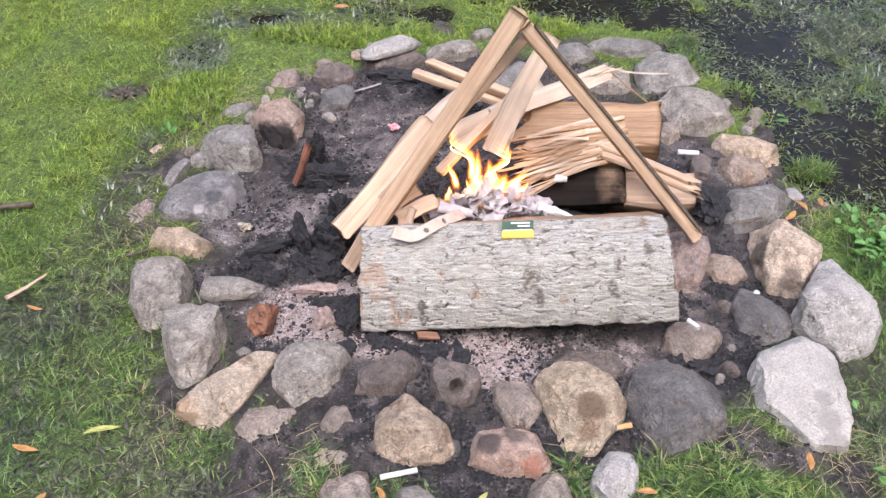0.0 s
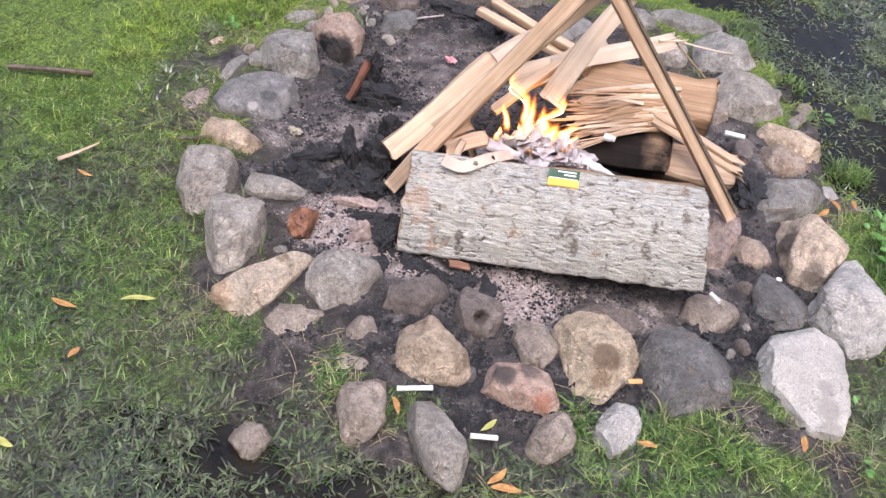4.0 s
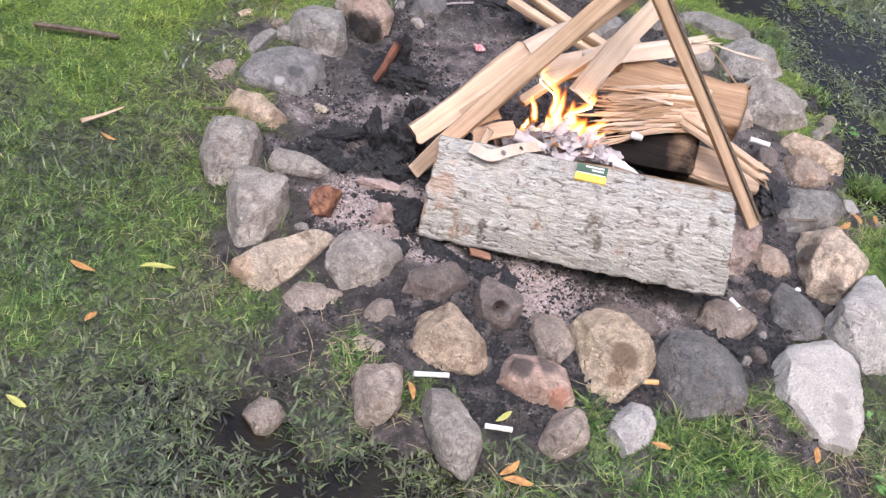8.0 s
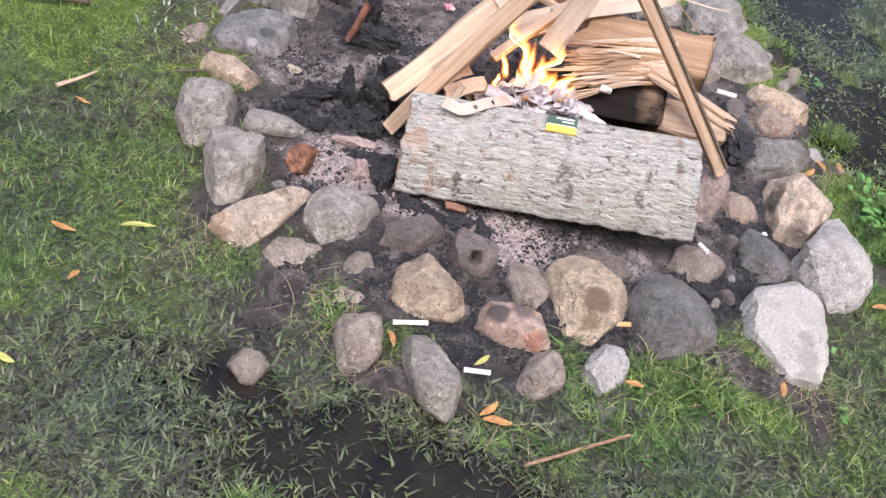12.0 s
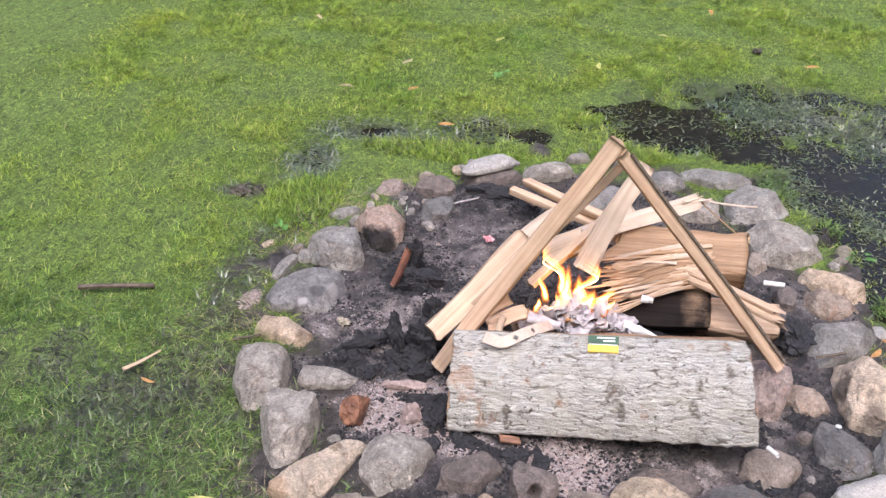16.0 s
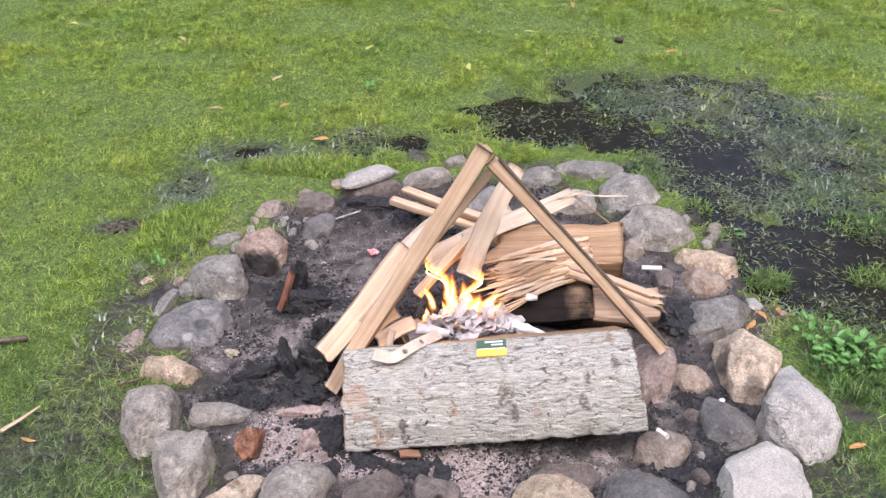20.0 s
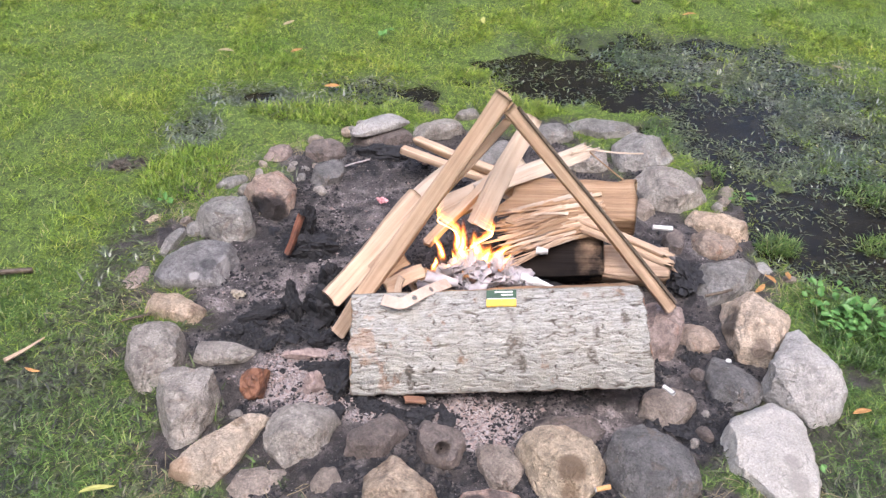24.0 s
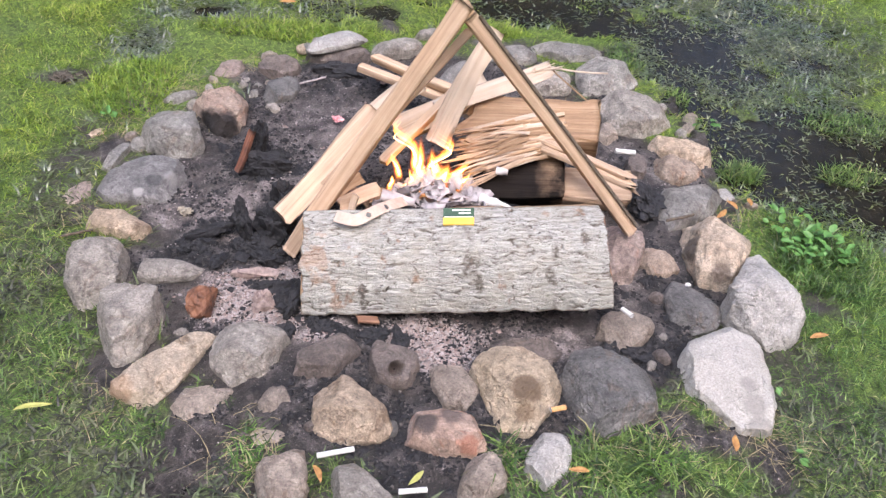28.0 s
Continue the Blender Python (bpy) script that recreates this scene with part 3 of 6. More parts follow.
# ---- grass ----
def blades(name, label, mat, x, y, length, width, lean, seed, segs=3):
    rng = np.random.RandomState(seed)
    n = len(x)
    ang = rng.uniform(0, 2 * np.pi, n) + 0.8 * fbm(flat3(x, y, 7), 31, 2)
    dx, dy = np.cos(ang), np.sin(ang)
    side = np.stack([-dy, dx, np.zeros(n)], -1)
    base = np.stack([x, y, ground_z(x, y) - 0.002], -1)
    curl = rng.uniform(-0.4, 0.4, n)
    pts, phi = [base], lean * rng.uniform(0.3, 0.8, n)
    p, a = base.copy(), ang.copy()
    for s in range(segs):
        phi = np.minimum(phi + lean * rng.uniform(0.2, 0.7, n), 1.75)
        a = a + curl / segs
        step = (length / segs)[:, None]
        p = p + step * np.stack([np.sin(phi) * np.cos(a), np.sin(phi) * np.sin(a), np.cos(phi)], -1)
        p[:, 2] = np.maximum(p[:, 2], np.maximum(base[:, 2] + 0.003, -0.0085))
        pts.append(p.copy())
    verts, w = [], width[:, None] / 2
    for s in range(segs):
        k = 1.0 - 0.55 * (s / segs) ** 1.5
        verts += [pts[s] - side * w * k, pts[s] + side * w * k]
    verts.append(pts[segs])
    per = 2 * segs + 1
    V = np.stack(verts, 1).reshape(-1, 3)
    tri = []
    for s in range(segs - 1):
        tri += [(2 * s, 2 * s + 1, 2 * s + 3), (2 * s, 2 * s + 3, 2 * s + 2)]
    tri.append((2 * segs - 2, 2 * segs - 1, 2 * segs))
    F = (np.arange(n)[:, None, None] * per + np.array(tri)[None]).reshape(-1, 3)
    me = mesh_from(name, V, F)
    me.materials.append(mat)
    return tagged(new(name, me), label, "grass", kind="stuff")


def scatter(n, x0, x1, y0, y1, seed, keep, soft=0.3):
    """Points over a rectangle whose rim thins out unevenly over the given width."""
    rng = np.random.RandomState(seed)
    n = int(n * (x1 - x0 + soft) * (y1 - y0 + soft) / ((x1 - x0) * (y1 - y0)))
    x0, x1, y0, y1 = x0 - soft / 2, x1 + soft / 2, y0 - soft / 2, y1 + soft / 2
    x, y = rng.uniform(x0, x1, n), rng.uniform(y0, y1, n)
    rim = np.minimum(np.minimum(x - x0, x1 - x), np.minimum(y - y0, y1 - y)) / soft
    rim = np.clip(rim + 0.35 * fbm(flat3(x, y, 4), 90, 2) * (rim < 1), 0, 1)
    ok = rng.uniform(0, 1, n) < keep(x, y) * rim
    ok &= ((x - RING[0]) / 0.47) ** 2 + ((y - RING[1]) / 0.56) ** 2 > 1
    return x[ok], y[ok], rng


def lawn_keep(x, y):
    clump = np.clip(0.75 + 0.7 * fbm(flat3(x, y, 9), 21, 3), 0.12, 1) * np.clip(1.5 - 1.9 * fbm(flat3(x, y, 3.1), 33, 3), 0.25, 1)
    bare = most(mud_mask(x, y) * 0.97, wet_mask(x, y) * 0.96, puddle_mask(x, y), np.minimum(worn_mask(x, y) * 0.86, 0.97))
    fade = np.clip((4.2 - np.hypot(x - 0.1, (y - 1.3) * 0.95) + 0.25 * fbm(flat3(x, y, 2), 26, 2)) / 1.2, 0, 1)
    return clump * fade * (1 - bare) * (pit_mask(x, y) < 0.05)


def lay_lawn():
    x, y, rng = scatter(250000, -1.15, 1.25, 0.2, 2.0, 11, lawn_keep)
    tall = np.clip(1 + 0.6 * fbm(flat3(x, y, 19), 22, 3), 0.5, 1.8)
    length, width, lean = rng.uniform(0.011, 0.029, len(x)) * tall, rng.uniform(0.0010, 0.0020, len(x)), rng.uniform(0.8, 1.4, len(x))
    near = rng.uniform(0, 1, len(x)) < np.clip((1.45 - y) / 0.6, 0, 1)
    for pick, mat, seed in ((near, GRASS_NEAR, 12), (~near, GRASS, 10)):
        blades("grass", "short wet green lawn grass round the fire ring", mat, x[pick], y[pick], length[pick], width[pick], lean[pick], seed, 2)
    x, y, rng = scatter(120000, -1.0, 0.95, 0.2, 1.15, 27, lambda x, y: lawn_keep(x, y) * 0.9 + 0.06 * worn_mask(x, y) * (1 - puddle_mask(x, y)) * (pit_mask(x, y) < 0.02))
    blades("grass", "fine thin grass at the front of the fire ring", GRASS_NEAR, x, y, rng.uniform(0.012, 0.03, len(x)), rng.uniform(0.0009, 0.0017, len(x)), rng.uniform(0.8, 1.4, len(x)), 28)
    for count, x0, x1, y0, y1, wide, seed in ((330000, -1.45, 1.75, 1.80, 3.30, 0.0020, 13), (150000, -2.4, 2.6, 3.10, 5.0, 0.0034, 35), (26000, -3.2, -1.1, -0.3, 2.2, 0.003, 15), (26000, 1.2, 3.4, -0.3, 2.2, 0.003, 17), (30000, -2.6, 2.8, -2.0, 0.22, 0.003, 29)):
        ramp_in = 1.95 if seed == 13 else -9
        x, y, rng = scatter(count, x0, x1, y0, y1, seed, lambda x, y: lawn_keep(x, y) * np.clip((y - ramp_in) / 0.2, 0, 1))
        length = rng.uniform(0.012, 0.028, len(x)) * np.clip(1 + 0.8 * fbm(flat3(x, y, 15), 34, 3), 0.5, 1.9)
        blades("grass", "short matted green lawn grass stretching away", GRASS, x, y, length, wide * rng.uniform(0.7, 1.5, len(x)), rng.uniform(0.9, 1.4, len(x)), seed + 1, 2)

    def wet_keep(x, y):
        k = np.maximum(wet_mask(x, y), 0.75 * mud_mask(x, y)) * (1 - 0.88 * puddle_mask(x, y)) * (pit_mask(x, y) < 0.02)
        return k * np.clip(0.8 + 1.5 * fbm(flat3(x, y, 16), 23, 3), 0.05, 1)
    x, y, rng = scatter(250000, -0.8, 1.4, 0.2, 2.5, 19, wet_keep)
    length, width, lean = rng.uniform(0.012, 0.036, len(x)), rng.uniform(0.0020, 0.0042, len(x)), rng.uniform(0.9, 1.40, len(x))
    for pick, mat, seed in ((y > 1.15, GRASS_WET, 20), (y <= 1.15, GRASS_MUDDY, 39)):
        blades("grass", "flattened dark wet grass lying in mud and water", mat, x[pick], y[pick], length[pick], width[pick], lean[pick], seed)

    # Patches where the painted grey sky sheen lies on the waterlogged grass.
    def sheen_keep(x, y):
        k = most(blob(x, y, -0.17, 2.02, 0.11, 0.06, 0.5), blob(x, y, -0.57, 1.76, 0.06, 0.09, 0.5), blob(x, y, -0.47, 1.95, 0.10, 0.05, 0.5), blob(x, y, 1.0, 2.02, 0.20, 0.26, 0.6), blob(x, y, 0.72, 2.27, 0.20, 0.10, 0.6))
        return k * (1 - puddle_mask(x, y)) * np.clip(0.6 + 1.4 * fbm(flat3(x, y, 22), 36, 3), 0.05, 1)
    x, y, rng = scatter(70000, -0.75, 1.35, 1.6, 2.5, 37, sheen_keep)
    blades("grass", "wet grass leaves lying flat, silvery sky sheen painted in grey", GRASS_SHEEN, x, y, rng.uniform(0.012, 0.030, len(x)), rng.uniform(0.0030, 0.0058, len(x)), rng.uniform(1.1, 1.45, len(x)), 38, 2)

    x, y, rng = scatter(170000, -1.0, 0.9, 0.2, 1.1, 24, lambda x, y: worn_mask(x, y) * (1 - 0.9 * puddle_mask(x, y)) * (pit_mask(x, y) < 0.02) * (1 - 0.8 * mud_mask(x, y)) * np.clip(0.7 + 1.2 * fbm(flat3(x, y, 13), 25, 3), 0.05, 1))
    blades("grass", "trodden mud-coated grass lying flat", GRASS_MUDDY, x, y, rng.uniform(0.012, 0.030, len(x)), rng.uniform(0.0018, 0.0040, len(x)), rng.uniform(0.85, 1.40, len(x)), 26)


def tuft(label, cx, cy, rx, ry, n, length, seed, lean=0.5):
    n = int(n * 1.7)
    rng = np.random.RandomState(seed)
    a, r = rng.uniform(0, 2 * np.pi, n), np.sqrt(rng.uniform(0, 1, n))
    x, y = cx + rx * r * np.cos(a), cy + ry * r * np.sin(a)
    return blades("grass_tuft", label, GRASS_NEAR if cy < 1.3 or cx > 0.5 else GRASS, x, y, rng.uniform(0.35, 1.0, n) * length * 0.8, rng.uniform(0.0012, 0.0026, n), lean * rng.uniform(0.8, 1.6, n), seed + 1, 4)


lay_lawn()
def straw():
    spots = ((-0.14, 0.66, 0.05, 0.05, 40), (-0.07, 0.60, 0.06, 0.04, 40), (0.12, 0.53, 0.06, 0.03, 34), (0.20, 0.66, 0.03, 0.04, 16), (-0.36, 0.72, 0.05, 0.06, 24), (0.62, 0.70, 0.08, 0.05, 40), (-0.45, 1.48, 0.08, 0.10, 40), (0.66, 1.22, 0.05, 0.05, 30), (0.36, 1.66, 0.05, 0.03, 20), (-0.50, 1.10, 0.04, 0.10, 24), (-0.48, 1.40, 0.07, 0.06, 50), (-0.40, 1.56, 0.08, 0.05, 50), (-0.30, 1.68, 0.07, 0.04, 40), (0.55, 0.74, 0.05, 0.05, 40), (0.40, 0.70, 0.06, 0.03, 30))
    rng = np.random.RandomState(88)
    x = np.concatenate([rng.normal(cx, rx * 0.6, 2 * n) for cx, cy, rx, ry, n in spots])
    y = np.concatenate([rng.normal(cy, ry * 0.6, 2 * n) for cx, cy, rx, ry, n in spots])
    blades("straw", "dry tan straw strands lying between the stones", STRAW, x, y, rng.uniform(0.025, 0.075, len(x)), rng.uniform(0.0006, 0.0012, len(x)), np.full(len(x), 1.3), 89, 4)


straw()
tuft("bright green grass tuft standing in the puddle's edge", 0.72, 1.385, 0.04, 0.03, 260, 0.06, 41)
tuft("small grass tuft between grey stones and water", 0.655, 1.68, 0.022, 0.04, 90, 0.04, 43)
tuft("grass growing along the back of the ring", 0.56, 1.84, 0.04, 0.06, 180, 0.038, 45)
tuft("lush green grass in front of the dark stone", 0.37, 0.665, 0.09, 0.045, 520, 0.06, 47, 0.7)
tuft("green grass between front stones and the lawn", 0.30, 0.60, 0.09, 0.07, 420, 0.05, 49, 0.8)
tuft("long grass blades between two front stones", 0.205, 0.66, 0.02, 0.03, 40, 0.09, 51, 0.8)
tuft("grass beside the left stones", -0.42, 0.80, 0.035, 0.09, 160, 0.045, 53, 0.8)
tuft("grass by the tan stone", -0.30, 0.69, 0.05, 0.03, 120, 0.04, 55, 0.8)
tuft("grass in front of the mud-stained stone", -0.13, 0.66, 0.03, 0.04, 90, 0.05, 57, 0.9)
tuft("grass along the back left stones", -0.25, 1.86, 0.2, 0.05, 900, 0.045, 59)
tuft("thick grass by the back left stones", -0.52, 1.55, 0.09, 0.12, 1100, 0.045, 61)
tuft("grass island in the wet lawn", 0.95, 1.40, 0.06, 0.04, 260, 0.045, 63)
tuft("grass island in the wet lawn", 1.02, 1.60, 0.10, 0.05, 360, 0.045, 65)
tuft("lush grass beside the light grey stone", 0.80, 1.10, 0.10, 0.10, 1100, 0.05, 67)
tuft("grass at the front puddle's edge", 0.14, 0.52, 0.05, 0.03, 110, 0.05, 69, 0.9)
tuft("thin grass behind the tripod", 0.22, 1.93, 0.12, 0.05, 420, 0.045, 71)


# ---- stones of the fire ring ----
ico = bmesh.new()
bmesh.ops.create_icosphere(ico, subdivisions=5, radius=1)
ICO_V = np.array([v.co[:] for v in ico.verts])
ICO_F = np.array([[v.index for v in f.verts] for f in ico.faces])
ico.free()
ico = bmesh.new()
bmesh.ops.create_icosphere(ico, subdivisions=6, radius=1)
BIG_V = np.array([v.co[:] for v in ico.verts])
BIG_F = np.array([[v.index for v in f.verts] for f in ico.faces])
ico.free()
ico = bmesh.new()
bmesh.ops.create_icosphere(ico, subdivisions=4, radius=1)
LUMP_V = np.array([v.co[:] for v in ico.verts])
LUMP_F = np.array([[v.index for v in f.verts] for f in ico.faces])
ico.free()


def stone(label, mat, x, y, z, r, h, stretch, yaw, c3, s3, c4, s4, seed, dent=None, taper=0.0):
    """A rounded, slightly faceted stone: plan radius r stretched along yaw, height h above z, a third sunk in the ground."""
    rng = np.random.RandomState(seed)
    ball, faces = (BIG_V, BIG_F) if r > 0.049 else (ICO_V, ICO_F) if r > 0.02 else (LUMP_V, LUMP_F)
    th = np.arctan2(ball[:, 1], ball[:, 0])
    ps = np.arcsin(np.clip(ball[:, 2], -1, 1))
    k, a = math.exp(2 * stretch), radians(yaw)
    fine = np.linspace(-np.pi, np.pi, 121)[:-1]
    curve = r / np.sqrt(np.cos(fine - a) ** 2 / k + k * np.sin(fine - a) ** 2) * (1 + c3 * np.cos(3 * fine) + s3 * np.sin(3 * fine) + c4 * np.cos(4 * fine) + s4 * np.sin(4 * fine))
    px, py = curve * np.cos(fine), curve * np.sin(fine)
    reach = (np.outer(np.cos(fine), px) + np.outer(np.sin(fine), py)).max(1)
    facing = np.cos(fine[:, None] - fine[None])
    hull = np.where(facing > 0.05, reach[:, None] / np.maximum(facing, 0.05), 9).min(0)
    plan = np.interp(th, fine, hull, period=2 * np.pi)
    q = 2 / 2.9
    cp, sp = np.cos(ps) ** q, np.sign(np.sin(ps)) * np.abs(np.sin(ps)) ** q
    P = np.stack([plan * cp * np.cos(th), plan * cp * np.sin(th), 0.3 * h + 0.7 * h * sp], -1)
    if taper:
        along_x, along_y = math.cos(a), math.sin(a)
        u = P[:, 0] * along_x + P[:, 1] * along_y
        v = (P[:, 1] * along_x - P[:, 0] * along_y) * -taper * u / np.abs(u).max()
        P = P + np.stack([-v * along_y, v * along_x, 0 * v], -1)
    mid = np.array([0, 0, 0.3 * h])
    size = np.array([r, r, 0.7 * h])
    for i in range(16):
        d = rng.normal(size=3)
        d[2] = abs(d[2]) * 1.1
        d /= np.linalg.norm(d)
        s = (P - mid) @ d
        lo, hi = (0.72, 0.90) if i < 8 else (0.88, 0.98)
        P = P - np.outer(np.maximum(s - s.max() * rng.uniform(lo, hi), 0) * 0.97, d)
    N = (P - mid) / size
    N /= np.linalg.norm(N, axis=1)[:, None]
    w = min(r, h)
    chip = np.clip(vnoise(P / (0.55 * w) + seed, seed + 6) - 0.35, 0, 1)
    P = P + N * (0.045 * w * fbm(P / (0.8 * w) + seed, seed, 3) + 0.034 * w * fbm(P / (0.25 * w) + seed, seed + 3, 4, 0.6) + 0.014 * w * fbm(P / (0.07 * w) + seed, seed + 4, 2, 0.6) - 0.10 * w * chip)[:, None]
    if dent:
        az, el, width, deep = dent
        d = np.array([math.cos(radians(az)) * math.cos(radians(el)), math.sin(radians(az)) * math.cos(radians(el)), math.sin(radians(el))])
        off = np.arccos(np.clip(N @ d, -1, 1))
        P = P - np.outer(np.clip(1 - (off / width) ** 2, 0, 1) ** 0.5 * deep * w, d)
    me = mesh_from("stone", P, faces)
    me.materials.append(mat)
    ob = tagged(new("stone", me), label, "stone", "stones of the fire ring")
    ob.location = (x, y, z)
    return ob


stone("pinkish tan boulder with a soot-blackened underside", ROCK["back_sooty"], -0.315, 1.463, 0, 0.0574, 0.0528, 0.145, -73.3, -0.152, 0.061, 0.009, -0.044, 1)
stone("large dark grey rounded stone in the fire ring", ROCK["grey"], -0.387, 1.359, 0, 0.0587, 0.0610, 0.115, -47.6, -0.058, -0.115, -0.049, 0.027, 2)
stone("flat grey stone lying by the grass", ROCK["grey"], -0.413, 1.519, 0, 0.0269, 0.0148, 0.433, 32.5, -0.082, -0.004, -0.009, 0.025, 3)
stone("small reddish grey stone outside the fire ring", ROCK["pink"], -0.332, 1.645, 0, 0.0319, 0.0241, 0.220, 42.2, -0.073, 0.034, 0.011, -0.013, 4)
stone("grey stone with soot-black patches in the fire ring", ROCK["sooty"], -0.229, 1.655, 0, 0.0397, 0.0368, 0.269, 21.3, 0.052, 0.108, -0.047, 0.027, 5)
stone("dark grey squarish stone inside the ring", ROCK["dark"], -0.213, 1.560, 0, 0.0411, 0.0322, 0.198, 65.8, -0.085, 0.040, -0.033, -0.018, 6)
stone("large blue-grey angular stone with pale patches", ROCK["grey_patch"], -0.405, 1.226, 0, 0.0727, 0.0301, 0.200, 36.4, -0.011, -0.097, -0.045, 0.116, 7)
stone("flat grey stone half buried in mud", ROCK["grey"], -0.475, 1.302, 0, 0.0287, 0.0170, 0.600, 74.1, -0.021, 0.026, 0.021, -0.069, 8)
stone("flat reddish stone sunk in mud", ROCK["pink"], -0.512, 1.183, 0, 0.0279, 0.0112, 0.353, 68.0, 0.062, -0.075, -0.013, -0.083, 9)
stone("small tan pebble in the grass", ROCK["tan"], -0.535, 1.373, 0, 0.0166, 0.0116, 0.600, 56.9, 0.017, -0.005, 0.002, -0.014, 10)
stone("smooth tan river stone in the fire ring", ROCK["tan"], -0.424, 1.098, 0, 0.0420, 0.0293, 0.569, -14.7, -0.062, -0.049, 0.029, -0.050, 11)
stone("large smooth grey stone in the fire ring", ROCK["warm"], -0.422, 0.978, 0, 0.0563, 0.0575, 0.267, 85.8, 0.093, 0.139, -0.036, 0.168, 12)
stone("small rounded grey stone beside charcoal", ROCK["warm"], -0.321, 0.997, 0, 0.0393, 0.0196, 0.421, 3.0, 0.138, -0.012, 0.027, 0.023, 13)
stone("large grey-brown blocky stone in the ring", ROCK["warm"], -0.337, 0.873, 0, 0.0544, 0.0700, 0.264, -78.8, 0.038, 0.276, -0.040, -0.105, 14)
stone("long tapered tan stone with brown stains", ROCK["tan_tip"], -0.274, 0.789, 0, 0.0612, 0.0255, 0.601, 56.0, -0.037, 0.045, -0.055, -0.029, 15, taper=0.5)
stone("grey rough stone on the edge of the ash", ROCK["warm"], -0.167, 0.823, 0, 0.0538, 0.0448, 0.182, 62.5, -0.126, 0.191, -0.104, 0.077, 16)
stone("low mud-stained brown stone at the ring's edge", ROCK["muddy"], -0.211, 0.733, -0.01, 0.0392, 0.0214, 0.246, 23.3, -0.068, 0.187, -0.018, -0.051, 17)
stone("small angular grey and tan stone", ROCK["muddy"], -0.115, 0.745, -0.005, 0.0231, 0.0221, 0.168, 68.4, 0.122, -0.048, 0.021, 0.021, 18)
stone("flat wet stone sunk in mud", ROCK["muddy"], -0.111, 0.692, -0.01, 0.0302, 0.0084, 0.243, -7.9, 0.010, 0.093, 0.013, 0.006, 19)
stone("sooty grey-brown rounded stone beside the ash", ROCK["sooty"], -0.049, 0.819, 0, 0.0421, 0.0368, 0.436, 39.5, -0.066, 0.035, 0.027, 0.040, 20)
stone("brown-grey stone with a deep round hole", ROCK["sooty"], 0.046, 0.808, 0, 0.0380, 0.0447, 0.109, -47.8, 0.049, 0.000, -0.034, 0.046, 21, dent=(-80, 45, 0.33, 1.0))
stone("pale tan triangular stone in the fire ring", ROCK["tan"], -0.017, 0.719, 0, 0.0500, 0.0395, 0.190, -36.1, 0.196, -0.157, 0.027, -0.113, 22)
stone("small dark brown stone chip", ROCK["dark"], 0.049, 0.704, 0, 0.011, 0.010, 0.35, -85, 0.06, 0.02, -0.02, 0.03, 23)
stone("brown-grey worn block in the ring", ROCK["muddy"], 0.135, 0.783, -0.005, 0.0384, 0.0247, 0.241, -67.2, -0.061, 0.140, -0.133, -0.100, 24)
stone("pink and tan fire-reddened stone with soot", ROCK["pink_sooty"], 0.127, 0.693, 0, 0.0471, 0.0346, 0.342, -8.2, -0.185, 0.057, 0.008, 0.009, 25)
stone("big tan stone with a round brown stain", ROCK["tan_spot"], 0.229, 0.778, 0, 0.0630, 0.0493, 0.121, -70.7, 0.121, 0.281, -0.092, -0.117, 26)
stone("dark sooty slab behind a tan stone", ROCK["sooty"], 0.255, 0.863, 0, 0.0438, 0.0104, 0.600, 1.9, -0.250, -0.011, -0.040, 0.147, 27)
stone("large dark charcoal-grey stone by the grass", ROCK["dark"], 0.356, 0.785, -0.005, 0.0697, 0.0536, 0.117, 74.7, 0.012, 0.065, -0.152, -0.209, 28)
stone("brown rounded stone with grey specks", ROCK["muddy"], 0.398, 0.907, 0, 0.0422, 0.0300, 0.076, 34.9, -0.002, 0.082, 0.109, 0.048, 29)
stone("dark slate-grey slab in the ring", ROCK["dark"], 0.515, 0.967, 0, 0.0503, 0.0279, 0.222, -72.4, 0.117, -0.092, 0.011, -0.009, 30)
stone("large pale whitish-grey stone on the grass edge", ROCK["white_spot"], 0.531, 0.819, 0, 0.0847, 0.0378, 0.266, 80.3, -0.210, 0.004, -0.055, 0.068, 31)
stone("large light grey pitted stone", ROCK["pale"], 0.632, 0.968, 0, 0.0685, 0.0780, 0.283, 80.3, -0.188, -0.163, 0.107, -0.021, 32)
stone("tan upright stone with one sooty side", ROCK["side_sooty"], 0.588, 1.101, 0, 0.0604, 0.0649, 0.272, -87.7, 0.333, 0.106, 0.009, 0.021, 33)
stone("brown-grey rounded stone with pale specks beside the log", ROCK["sooty_tan"], 0.484, 1.069, 0, 0.0369, 0.0288, 0.111, -64.8, 0.054, -0.117, 0.007, 0.015, 34)
stone("reddish brown stone under the log's end", ROCK["pink"], 0.430, 1.104, 0, 0.054, 0.046, 0.59, 76, 0.22, 0.22, -0.14, 0.07, 35)
stone("blue-grey angular stone in the ring", ROCK["grey"], 0.574, 1.243, 0, 0.0681, 0.0393, 0.372, 32.3, 0.035, 0.052, -0.064, -0.061, 36)
stone("pinkish brown scorched stone", ROCK["sooty_tan"], 0.572, 1.355, 0, 0.0496, 0.0317, 0.207, -20.0, 0.109, -0.039, 0.014, -0.020, 37)
stone("pale tan rounded stone near the puddle", ROCK["tan"], 0.603, 1.417, 0, 0.0477, 0.0383, 0.415, -26.0, -0.030, 0.001, 0.004, -0.008, 38)
stone("small pale stone at the water's edge", ROCK["pale"], 0.662, 1.293, 0, 0.021, 0.012, 0.14, 33, 0.03, 0.11, -0.01, -0.05, 39)
